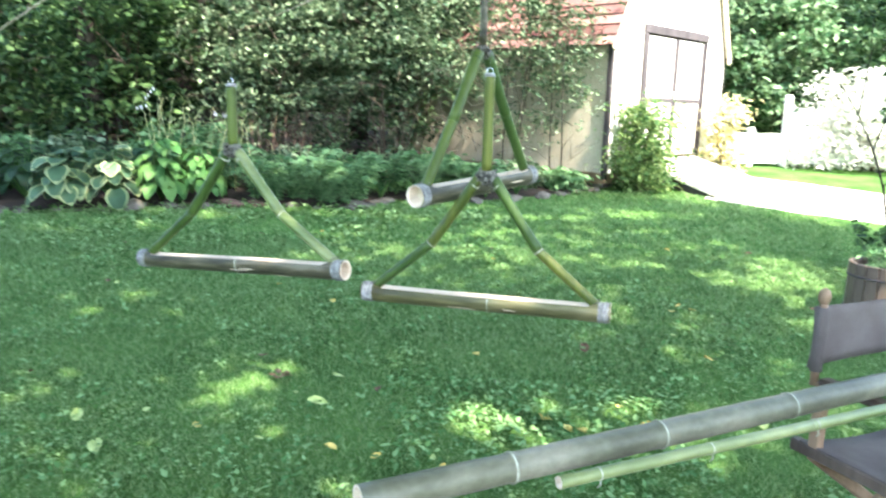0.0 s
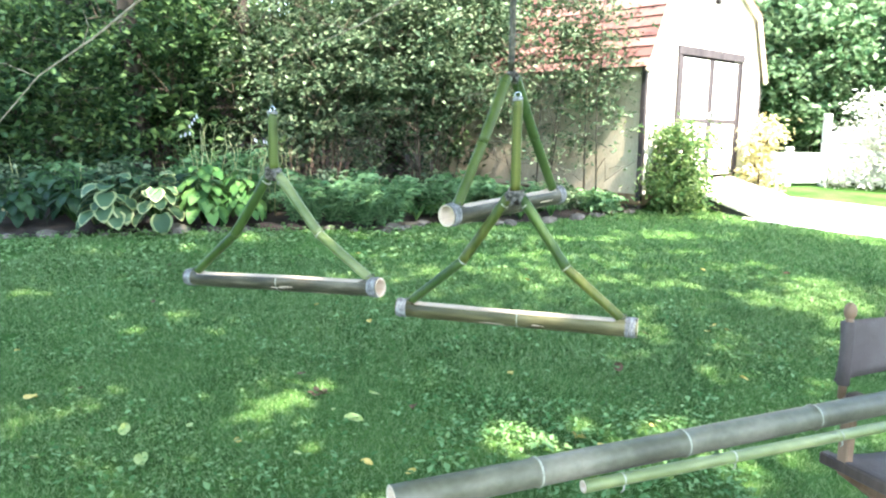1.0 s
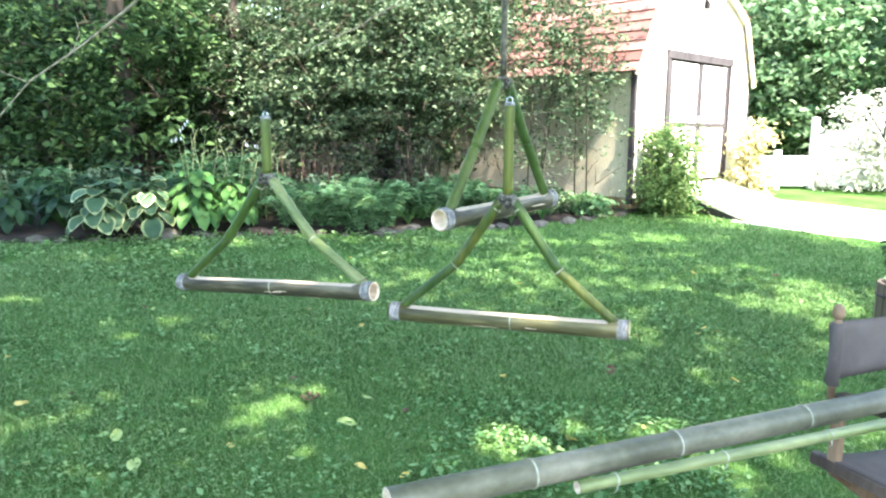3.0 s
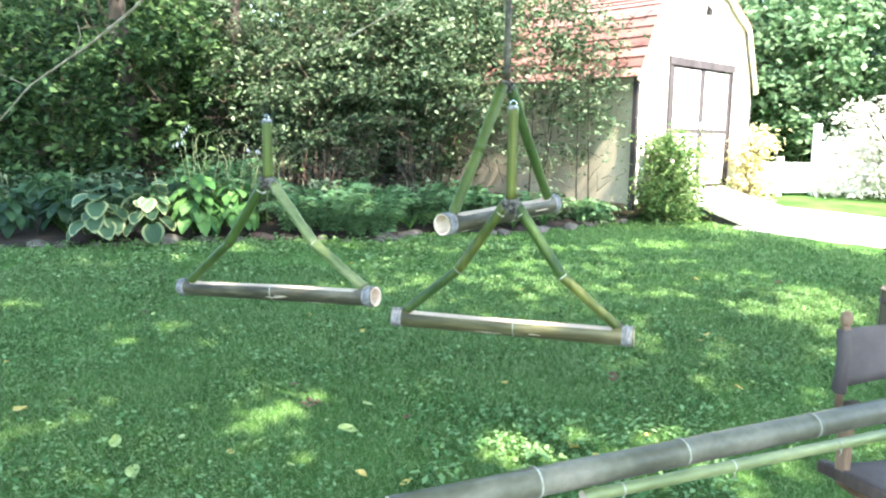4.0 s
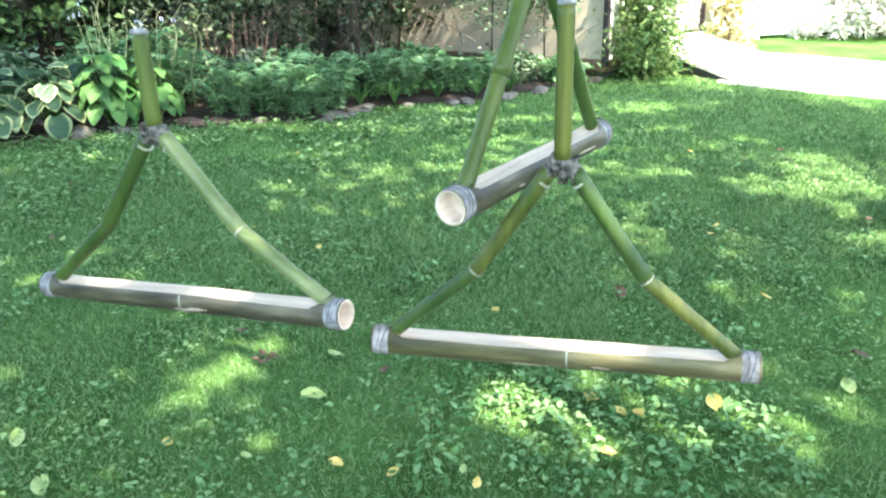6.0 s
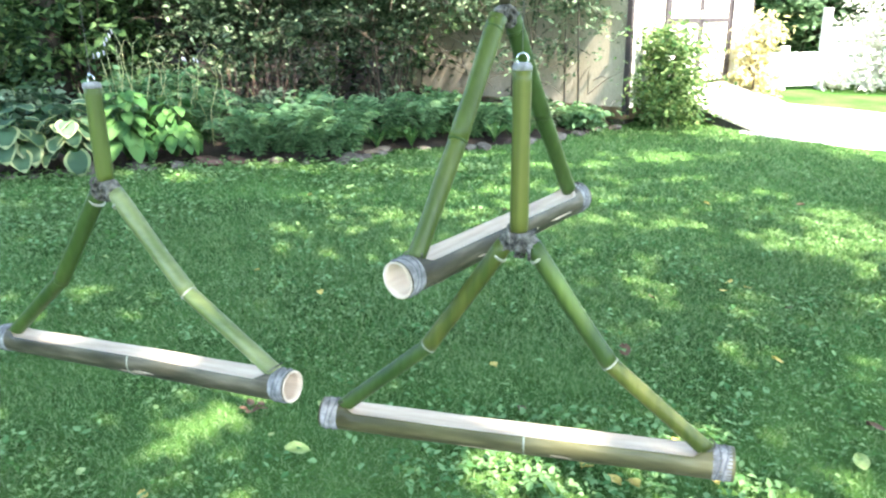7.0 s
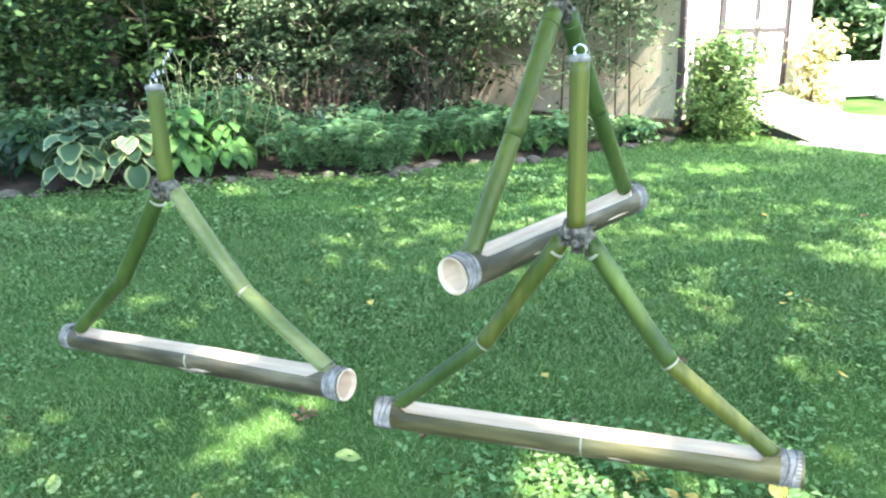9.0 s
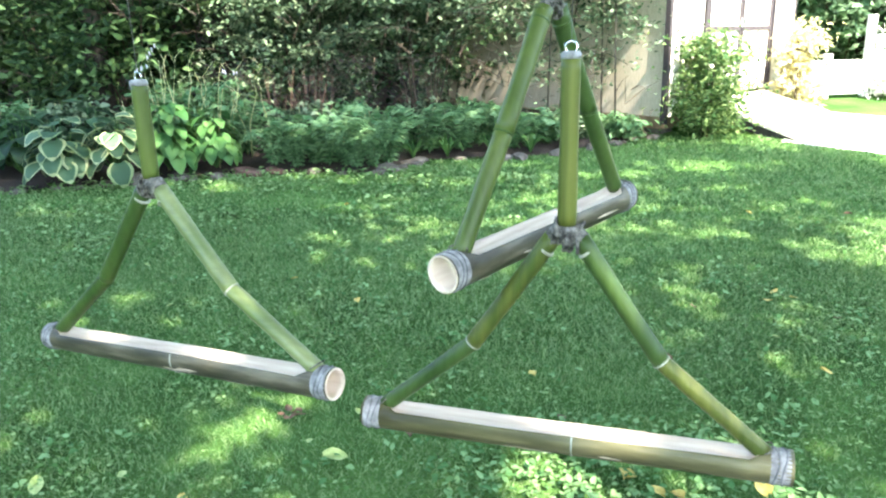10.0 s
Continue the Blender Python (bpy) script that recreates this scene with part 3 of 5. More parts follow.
def build_swing(knot, drop, half, turn, stem, r_log, r_leg, hang_z, label, lean=(0, 0), knee=0.02, mats=(M_CANE, (M_CANE_D, M_CANE_D), (M_CANE_Y, M_CANE_Y)), log_mat=M_LOG, lash_k=1.0, stem_r=None, tilt=0.0, ring_mat=M_NODE):
    m = Matrix.Translation(knot) @ Matrix.Rotation(radians(turn), 4, "Z")
    swing = thing("bamboo_swing", m, label, "swing perch", "bamboo swings hanging over the lawn")
    log = trough(half, r_log, swing, log_mat)
    log.location = (0, 0, -drop)
    log.rotation_euler = (0, -math.atan2(tilt, half), 0)
    rng = random.Random(int(half * 1000))
    for s, mat in ((-1, mats[1]), (1, mats[2])):
        end = Vector((s * (half - 0.050), 0, -drop + r_log * 0.9 + s * tilt))
        top = Vector((s * 0.022, 0, -0.012))
        mid = top.lerp(end, 0.52) + Vector((-s * knee * 0.7, 0, -knee))
        leg = cane("leg", [top, top.lerp(mid, 0.5) + Vector((0, 0, -0.002)), mid], r_leg, mat[0], swing)
        cane("lower_cane", [mid - (end - mid).normalized() * 0.006, mid.lerp(end, 0.5), end + (end - mid).normalized() * 0.012], r_leg * 0.94, mat[1], leg)
        d = (end - top).normalized()
        tube("node_ring", [mid - d * 0.0022, mid - d * 0.0008, mid + d * 0.0008, mid + d * 0.0022], [r_leg * 1.0, r_leg * 1.06, r_leg * 1.05, r_leg * 0.97], mat[0] if s < 0 and knee < 0.027 and tilt > 0.02 else ring_mat, leg, seg=20)
        # thin wire that holds the foot of the leg to the log
        p = end + Vector((0, 0, 0.004))
        ring = [p + Vector((0.5 * r_leg * math.cos(a) + s * 0.010, 1.12 * r_leg * math.sin(a), 0.006 * math.cos(a))) for a in [2 * math.pi * q / 16 for q in range(17)]]
        obj("wire_tie", *coil(ring, 0.0014), M_CORD, leg, smooth=True)
    lx, ly = lean
    st = cane("stem", [(0, 0, 0.010), (lx * 0.5, ly * 0.5, stem / 2), (lx, ly, stem)], stem_r or r_leg * 0.98, mats[0], swing)
    tube("cap", [(lx, ly, stem - 0.002), (lx, ly, stem + 0.004), (lx, ly, stem + 0.009)], [(stem_r or r_leg) * q for q in (1.04, 1.06, 0.85)], M_WRAP, st, "grey cap", seg=18)
    hook = [(lx + 0.0090 * math.cos(a), ly, stem + 0.014 + 0.0095 * math.sin(a)) for a in [radians(-50) + radians(280) * q / 14 for q in range(15)]]
    tube("eye_hook", hook, 0.0019, M_STEEL, st, "bright steel eye hook", seg=8)
    # cord lashing at the joint
    lash = tube("lashing", [(-0.030, 0, -0.022), (-0.014, 0, -0.004), (0.014, 0, -0.004), (0.030, 0, -0.022)], [r_leg * 0.95, r_leg * 1.12 * lash_k, r_leg * 1.12 * lash_k, r_leg * 0.95], M_CORD, swing, "dark wound cord lashing", seg=12)
    for k in range(15):
        ax = Vector((rng.choice((-1, 1)) * rng.uniform(0.5, 1), rng.uniform(-0.3, 0.3), rng.uniform(-0.8, 0.8))).normalized()
        a, b = ax.orthogonal().normalized(), None
        b = ax.cross(a)
        c = Vector((rng.uniform(-0.020, 0.020) * lash_k, rng.uniform(-0.004, 0.004), rng.uniform(-0.022, 0.004)))
        rr = r_leg * rng.uniform(0.95, 1.10) * lash_k
        obj("cord_turn", *coil([c + a * (rr * math.cos(t)) + b * (rr * math.sin(t)) for t in [2 * math.pi * q / 14 for q in range(15)]], 0.0030), M_CORD, lash, smooth=True)
    for s in (-1, 1):
        c, d = Vector((s * 0.034, 0, -0.034)), Vector((s * 0.6, 0, -0.75)).normalized()
        tube("node_ring", [c - d * 0.0025, c, c + d * 0.0025], [r_leg * 1.03, r_leg * 1.07, r_leg * 1.03], ring_mat, swing, seg=18)
    # thin hanging line up to the limb
    top_local = Vector((lx, ly, stem + 0.026))
    tube("hanging_line", [top_local, top_local.lerp(Vector((0, 0, hang_z - knot[2])), 0.5), Vector((0, 0, hang_z - knot[2]))], 0.0006, M_BANDWIRE, swing, seg=6)
    return swing


build_swing((-0.780, 1.795, 1.660), 0.375, 0.428, -24, 0.190, 0.0305, 0.0165, 3.55, "green bamboo swing with a bent-legged frame and open perch log", knee=0.026, mats=(M_CANE, (M_CANE_D, M_CANE_D), (M_THIN, M_THIN)), tilt=0.030)
build_swing((0.021, 1.572, 1.622), 0.374, 0.370, -12, 0.270, 0.0290, 0.0152, 3.35, "green bamboo swing with a bright yellow-green leg", knee=0.026, mats=(M_CANE_Y, (M_CANE_Y, M_CANE_D), (M_CANE_D, M_CANE_Y)), tilt=0.0, log_mat=M_LOG_OLIVE)
build_swing((0.000, 1.790, 1.982), 0.414, 0.305, 54, 0.40, 0.0330, 0.0172, 3.35, "straight-legged bamboo swing with a tall brownish stem", knee=0.004, mats=(M_LOG, (M_CANE, M_CANE), (M_CANE_D, M_CANE_D)), lash_k=0.6, stem_r=0.0105, tilt=0.014, ring_mat=M_CANE_D)


# ---- poles and chair at the near edge ----
def build_pole(name, a, b, r, mat, stops, label, twigs=False):
    a, b = Vector(a), Vector(b)
    pole = thing(name, Matrix.Translation(a) @ (b - a).to_track_quat("X", "Z").to_matrix().to_4x4(), label, "bamboo pole")
    ln = (b - a).length
    xs = sorted({0.0, ln, *[ln * k / 40 for k in range(41)], *[s + o for s in stops for o in (-0.02, -0.008, -0.003, 0.003, 0.008, 0.02)]})
    xs = [x for x in xs if 0 <= x <= ln]
    wall = r * 0.72
    v, f, m = [], [], []
    seg = 24
    for x in xs:
        k = 1.0
        for s in stops:
            k += 0.07 * math.exp(-((x - s) / 0.006) ** 2) - 0.03 * math.exp(-((abs(x - s) - 0.016) / 0.008) ** 2)
        for q in range(seg):
            an = 2 * math.pi * q / seg
            v.append((x, r * k * math.cos(an), r * k * math.sin(an)))
    for i in range(len(xs) - 1):
        for q in range(seg):
            f.append((i * seg + q, i * seg + (q + 1) % seg, (i + 1) * seg + (q + 1) % seg, (i + 1) * seg + q)), m.append(0)
    for x0, base, flip in ((0.0, 0, False), (ln, (len(xs) - 1) * seg, True)):
        n0 = len(v)
        for xx in (x0, x0 + (0.08 if not flip else -0.08)):
            for q in range(seg):
                an = 2 * math.pi * q / seg
                v.append((xx, wall * math.cos(an), wall * math.sin(an)))
        for q in range(seg):
            q2 = (q + 1) % seg
            f.append((base + q, n0 + q, n0 + q2, base + q2)), m.append(1)
            f.append((n0 + q, n0 + seg + q, n0 + seg + q2, n0 + q2)), m.append(1)
        f.append(tuple(range(n0 + seg, n0 + 2 * seg))), m.append(1)
    body = obj("cane", v, f, [mat, M_INNER], pole, smooth=True)
    body.data.polygons.foreach_set("material_index", m)
    for s in stops:
        if 0 < s < ln:
            tube("node_ring", [(s - 0.0035, 0, 0), (s - 0.001, 0, 0), (s + 0.001, 0, 0), (s + 0.0035, 0, 0)], [r * 1.03, r * 1.085, r * 1.085, r * 1.03], M_NODE, body, "pale ring at a joint", seg=24)
            if twigs:
                tube("twig_stub", [(s, -r * 0.6, -r * 0.6), (s - 0.006, -r * 1.25, -r * 1.1), (s - 0.014, -r * 1.3, -r * 1.5)], [0.0025, 0.002, 0.001], M_NODE, body, seg=6)
    return pole


P1, P3 = Vector((0.073, 0.751, 1.150)), Vector((0.729, 1.111, 1.150))
PD = (P3 - P1).normalized()
PA = P1 - PD * 0.300
build_pole("bamboo_pole", PA, P1 + PD * 2.6, 0.0285, M_POLE, [0.300, 0.661, 1.05, 1.46, 1.88, 2.31], "thick grey-green bamboo pole laid across the chair arms")
T1, T3 = Vector((0.163, 0.736, 1.1325)), Vector((0.898, 1.118, 1.1325))
TD = (T3 - T1).normalized()
build_pole("thin_bamboo_pole", T1, T1 + TD * 2.4, 0.0125, M_THIN, [0.09, 0.37, 0.68, 1.02, 1.4, 1.8], "thin fresh-green bamboo cane beside the thick pole", twigs=True)


DECK = 0.49


def build_deck():
    deck = thing("deck", Matrix.Translation((0.5, 0.1, 0)), "weathered wooden porch deck raised above the lawn", "deck", kind="structure")
    n = 22
    for i in range(n):
        y = -1.5 + 3.0 * (i + 0.5) / n
        part("plank", box(3.6, 3.0 / n - 0.008, 0.03, (0, y, DECK - 0.015), 0.004), M_DECK, deck)
    for y in (-1.4, 0, 1.4):
        part("beam", box(3.5, 0.05, 0.15, (0, y, DECK - 0.106), 0.005), M_DECK, deck)
        for x in (-1.6, 0, 1.6):
            part("post", box(0.1, 0.1, 0.75, (x, y - 0.08 * (1 if y > -1 else -1), 0.06), 0.006), M_DECK, deck)


build_deck()


def build_chair():
    m = Matrix.Translation((1.26, 1.36, DECK)) @ Matrix.Rotation(radians(26.6), 4, "Z")
    chair = thing("folding_chair", m, "dark-stained wooden director's chair with grey canvas back", "chair")
    W, D = 0.27, 0.20
    for sx in (-1, 1):
        x = sx * W
        tube("back_post", [(x, D, 0.60), (x, D, 0.66), (x, D, 0.82), (x, D, 0.828)], [0.0108] * 4, M_LIGHTWOOD, chair, seg=12)
        tube("finial", [(x, D, 0.828), (x, D, 0.836), (x, D, 0.850), (x, D, 0.862), (x, D, 0.870)], [0.011, 0.0155, 0.0165, 0.0135, 0.005], M_LIGHTWOOD, chair, "turned pale wooden knob", seg=12)
        part("arm_rest", box(0.045, 0.44, 0.022, (x, -0.045, 0.619), 0.007), M_DARKWOOD, chair)
        for sy in (-1, 1):
            part("upright", box(0.026, 0.034, 0.22, (x, sy * 0.17, 0.505), 0.004), M_LIGHTWOOD if sy > 0 else M_DARKWOOD, chair)
        part("seat_rail", box(0.034, 0.48, 0.034, (x, 0, 0.415), 0.005), M_DARKWOOD, chair)
        part("foot_rail", box(0.034, 0.46, 0.030, (x, 0, 0.015), 0.005), M_DARKWOOD, chair)
    for y in (-0.17, 0.17):
        for sx in (-1, 1):
            a, b = Vector((sx * (W - 0.01), y + sx * 0.014, 0.03)), Vector((-sx * (W - 0.01), y + sx * 0.014, 0.40))
            d = b - a
            part("leg", box(d.length, 0.022, 0.034, tuple((a + b) / 2), 0.004, Matrix.Rotation(-math.atan2(d.z, d.x), 4, "Y")), M_LIGHTWOOD, chair)
    # seat and back slung between the rails
    for nm, rows, fixed in (("seat", 9, "z"), ("backrest", 7, "y")):
        v, f = [], []
        cols = 17
        for j in range(rows):
            for i in range(cols):
                u, w = i / (cols - 1), j / (rows - 1)
                x = (u - 0.5) * 2 * (W + 0.012)
                sag = 1 - (2 * u - 1) ** 2
                if nm == "seat":
                    v.append((x, (w - 0.5) * 0.42, 0.437 - 0.03 * sag))
                else:
                    v.append((x, D + 0.014 + 0.012 * sag - 0.008 * math.sin(w * 3.1), 0.645 + 0.172 * w - 0.008 * sag * (1 if w > 0.5 else -0.5)))
        for j in range(rows - 1):
            for i in range(cols - 1):
                f.append((j * cols + i, j * cols + i + 1, (j + 1) * cols + i + 1, (j + 1) * cols + i))
        ob = obj(nm, v, f, M_CANVAS, chair, "slung grey-brown canvas", smooth=True)
        sol = ob.modifiers.new("thick", "SOLIDIFY")
        sol.thickness = 0.005
    for sx in (-1, 1):
        tube("sleeve", [(sx * W, D, 0.640), (sx * W, D, 0.73), (sx * W, D, 0.818)], [0.0165, 0.017, 0.0165], M_CANVAS, chair, "canvas sleeve on the post", seg=12)


build_chair()

# ---- trees and shrubs ----
R = np.random.default_rng(7)


def trunk(name, base, top, r0, r1, mat, parent, seg=12, wobble=0.12, seed=1):
    rng = random.Random(seed)
    a, b = Vector(base), Vector(top)
    n = 7
    pts = [a.lerp(b, i / n) + Vector((rng.uniform(-1, 1), rng.uniform(-1, 1), 0)) * wobble * (0 if i == 0 else 1) for i in range(n + 1)]
    rad = [r0 + (r1 - r0) * i / n + (0.35 * r0 if i == 0 else 0) for i in range(n + 1)]
    return tube(name, pts, rad, mat, parent, seg=seg)


def build_tree(x, y, height, r0, crown_mat, crowns, leaf, label, seed, category="tree", limbs=6, per=60, shell=0.55, clump_r=0.45, limb_mat=M_BARK, droop=0.35):
    """A trunk with limbs that reach into each crown ellipsoid: (centre, radius, number of clumps), relative to the foot."""
    rng = np.random.default_rng(seed)
    tree = thing("tree", Matrix.Translation((x, y, gz(x, y) - 0.03)), label, category)
    trunk("trunk", (0, 0, 0), (rng.normal(0, 0.2), rng.normal(0, 0.2), height), r0, r0 * 0.3, limb_mat, tree, seed=seed)
    pr = random.Random(seed)
    pts = []
    for c, rad, k in crowns:
        pts.append(clumps(rng, c, rad, k, per, clump_r, shell))
        for _ in range(limbs):
            z0 = pr.uniform(0.35, 0.9) * min(height, c[2])
            e = Vector((c[0] + pr.uniform(-0.7, 0.7) * rad[0], c[1] + pr.uniform(-0.7, 0.7) * rad[1], c[2] + pr.uniform(-0.6, 0.6) * rad[2]))
            s = Vector((0, 0, z0))
            mid = s.lerp(e, 0.5) + Vector((0, 0, 0.12 * (e - s).length))
            tube("limb", [s, mid, e], [r0 * 0.32, r0 * 0.2, r0 * 0.05], limb_mat, tree, seg=7)
    leaves("crown", rng, np.concatenate(pts), leaf, crown_mat, tree, droop=droop)
    return tree


def build_shrub(x, y, stems, spread, height, mat, leaf, label, seed, n_clumps=120, per=45, category="shrub", lo=0.15, clump_r=0.25, stem_mat=M_DEADTWIG, radius=None, name="shrub", twiggy=0, droop=0.3, skirt=0):
    rng = np.random.default_rng(seed)
    pr = random.Random(seed)
    shrub = thing(name, Matrix.Translation((x, y, gz(x, y) - 0.02)), label, category)
    rx, ry = radius or (spread, spread)
    for i in range(stems):
        a = pr.uniform(0, 2 * math.pi)
        q = pr.uniform(0.2, 0.9)
        e = Vector((math.cos(a) * rx * q, math.sin(a) * ry * q, height * pr.uniform(0.55, 0.98)))
        b = Vector((math.cos(a) * 0.12, math.sin(a) * 0.12, 0))
        mid = b.lerp(e, 0.5) + Vector((pr.uniform(-0.1, 0.1), pr.uniform(-0.1, 0.1), height * 0.12))
        st = tube("stem", [b, mid, e], [0.012, 0.008, 0.003], stem_mat, shrub, seg=6)
    if twiggy:
        tw = []
        for i in range(twiggy):
            c = Vector((pr.uniform(-1, 1) * rx * 0.9, pr.uniform(-1, 0.2) * ry, height * pr.uniform(0.1, 0.8)))
            d = Vector((pr.uniform(-1, 1), pr.uniform(-0.7, 0.3), pr.uniform(-0.5, 1.0))).normalized() * pr.uniform(0.15, 0.6)
            tw.append(sweep([c, c + d * 0.5 + Vector((0, 0, 0.03)), c + d], [0.006, 0.004, 0.0015], 5))
        tagged(obj("twig_tangle", *joined(tw), stem_mat, shrub, "tangle of bare brown twigs"), kind="stuff")
    mid = height * (1 + lo) / 2
    pts = clumps(rng, (0, 0, mid), (rx, ry, height * (1 - lo) / 2), n_clumps, per, clump_r, 0.35)
    if skirt:
        a, q = rng.uniform(0, 2 * np.pi, skirt), np.sqrt(rng.uniform(0, 1, skirt)) * 1.15
        c = np.stack([np.cos(a) * rx * q, np.sin(a) * ry * q, rng.uniform(0.05, 0.30, skirt) * height], 1)
        pts = np.concatenate([pts, (c[:, None] + rng.normal(0, clump_r * 0.5, (skirt, per, 3))).reshape(-1, 3)])
    pts = pts[pts[:, 2] > 0.03]
    leaves("foliage", rng, pts, leaf, mat, shrub, droop=droop)
    return shrub


# the tall tree beside the deck, whose canopy shades the lawn and carries the swings
def build_shade_tree():
    rng = np.random.default_rng(21)
    tree = thing("shade_tree", Matrix.Translation((5.4, -3.2, gz(5.4, -3.2) - 0.03)), "tall leafy shade tree whose limbs reach over the lawn", "tree")
    trunk("trunk", (0, 0, 0), (-0.6, 0.6, 8.0), 0.30, 0.10, M_BARK, tree, seed=4)
    pr = random.Random(5)
    limbs = [((0, 0, 2.9), (-2.6, 2.9, 4.05), (-5.2, 4.85, 3.50), (-6.6, 5.35, 3.72))]
    for i in range(20):
        a = (pr.uniform(-10, 1.5), pr.uniform(-0.5, 9.5), pr.uniform(6.6, 8.0))
        limbs.append(((0, 0, pr.uniform(3.5, 6.5)), (a[0] * 0.45, a[1] * 0.45, 6.2), a, (a[0] * 1.06, a[1] * 1.06, a[2] + 0.2)))
    for lm in limbs:
        tube("limb", lm, [0.10, 0.07, 0.035, 0.012], M_BARK, tree, seg=8)
    n = 1960
    c = np.stack([rng.uniform(-12.0, 2.4, n), rng.uniform(-1.6, 8.2, n), rng.normal(7.2, 0.55, n)], 1)
    k = 90
    c = np.concatenate([c, np.stack([rng.uniform(-11.5, -2.4, k), rng.uniform(8.2, 10.8, k), rng.normal(7.4, 0.6, k)], 1)])
    p = (c[:, None] + rng.normal(0, 0.36, (len(c), 46, 3))).reshape(-1, 3)
    # openings in the crown, given by the sunny spots that they throw on the lawn (x, y, half length, half width)
    foot = np.array([5.4, -3.2, gz(5.4, -3.2) - 0.03])
    w = p + foot
    far = (w[:, 2] - (0.0822 * 4)) / sun_dir.z
    hx, hy = w[:, 0] - sun_dir.x * far, w[:, 1] - sun_dir.y * far
    far = (w[:, 2] - gz_np(hx, hy)) / sun_dir.z
    hx, hy = w[:, 0] - sun_dir.x * far, w[:, 1] - sun_dir.y * far
    keep = np.ones(len(p), bool)
    for gx, gy, ga, gb, *thin in SUNNY:
        inside = ((hx - gx) / ga) ** 2 + ((hy - gy) / gb) ** 2 < rng.uniform(0.45, 1.9, len(p))
        keep &= ~(inside & (rng.uniform(0, 1, len(p)) < (thin[0] if thin else 0.90)))
    leaves("crown", rng, p[keep], 0.17, M_MAPLE, tree, droop=0.1, wide=0.65, up=0.8)


SUNNY = [(-1.22, 3.34, 0.26, 0.23, 0.93), (-1.27, 3.02, 0.16, 0.12, 0.92), (-1.72, 3.62, 0.091, 0.076), (-2.37, 3.24, 0.198, 0.122), (-2.5, 2.94, 0.183, 0.122), (-2.1, 2.6, 0.152, 0.107), (0.03, 2.95, 0.403, 0.179), (0.3, 3.17, 0.269, 0.112), (1.3, 3.92, 0.224, 0.168), (0.93, 4.3, 0.112, 0.067), (-3.8, 4.85, 0.336, 0.157), (1.31, 2.8, 0.224, 0.112), (0.65, 3.28, 0.134, 0.067), (-0.62, 2.22, 0.246, 0.112), (-0.15, 2, 0.179, 0.09), (2.6, 4.6, 0.3, 0.15), (3.3, 9.5, 1.4, 0.8), (4.3, 8.3, 0.9, 0.9), (1.1, 7.54, 0.78, 0.208), (1.8, 7.93, 0.78, 0.26), (1.9, 5.7, 0.39, 0.13), (2.9, 5.9, 0.52, 0.39), (2.45, 5.45, 0.39, 0.13)]
spot = random.Random(17)
for _ in range(22):      # long streaks of light on the far lawn
    SUNNY.append((spot.uniform(-4.2, 3.4), spot.uniform(5.0, 8.0), spot.uniform(0.3, 0.75), spot.uniform(0.10, 0.19), 0.75))
for _ in range(19):      # light on the shrubs behind the bed
    SUNNY.append((spot.uniform(-4.8, 1.0), spot.uniform(9.0, 12.4), spot.uniform(0.4, 0.8), spot.uniform(0.25, 0.55)))
SUNNY += [(1.7, 3.0, 0.9, 0.5, 0.52), (1.9, 5.2, 1.5, 1.0, 0.54), (0.9, 6.6, 1.8, 0.7, 0.72), (-0.7, 5.6, 1.3, 0.6, 0.50), (-2.4, 4.4, 0.7, 0.3, 0.62), (-1.8, 10.8, 2.3, 1.3, 0.74), (-5.2, 11.5, 1.4, 0.8, 0.74), (-0.4, 11.3, 0.9, 0.7, 0.80), (0.5, 2.80, 0.55, 0.24, 0.86)]   # thin crown, scattered light
pole_h = 1.06 / sun_dir.z   # light on the pole across the chair
SUNNY.append((0.62 - sun_dir.x * pole_h, 1.05 - sun_dir.y * pole_h, 0.20, 0.09, 0.90))
log_h = 1.13 / sun_dir.z    # light on the perch logs
SUNNY += [(0.22 - sun_dir.x * log_h, 1.53 - sun_dir.y * log_h, 0.20, 0.07, 0.88), (-0.62 - sun_dir.x * log_h, 1.72 - sun_dir.y * log_h, 0.12, 0.05, 0.80)]
lit_h = 0.35 / sun_dir.z   # light on the green hostas, which stand above the soil
for hx0, hy0, ha, hb, hd in ((-3.3, 7.40, 0.62, 0.30, 0.95), (-3.85, 7.15, 0.25, 0.18, 0.85), (-1.9, 7.75, 0.75, 0.30, 0.80)):
    SUNNY.append((hx0 - sun_dir.x * lit_h, hy0 - sun_dir.y * lit_h, ha, hb, hd))
SUNNY += [(-2.85, 6.95, 0.55, 0.20, 0.88), (-3.3, 6.45, 0.4, 0.12, 0.82)]
for _ in range(9):       # small flecks on the near lawn by the swings
    SUNNY.append((spot.uniform(0.2, 2.2), spot.uniform(2.3, 4.8), spot.uniform(0.10, 0.22), spot.uniform(0.07, 0.13)))
build_shade_tree()

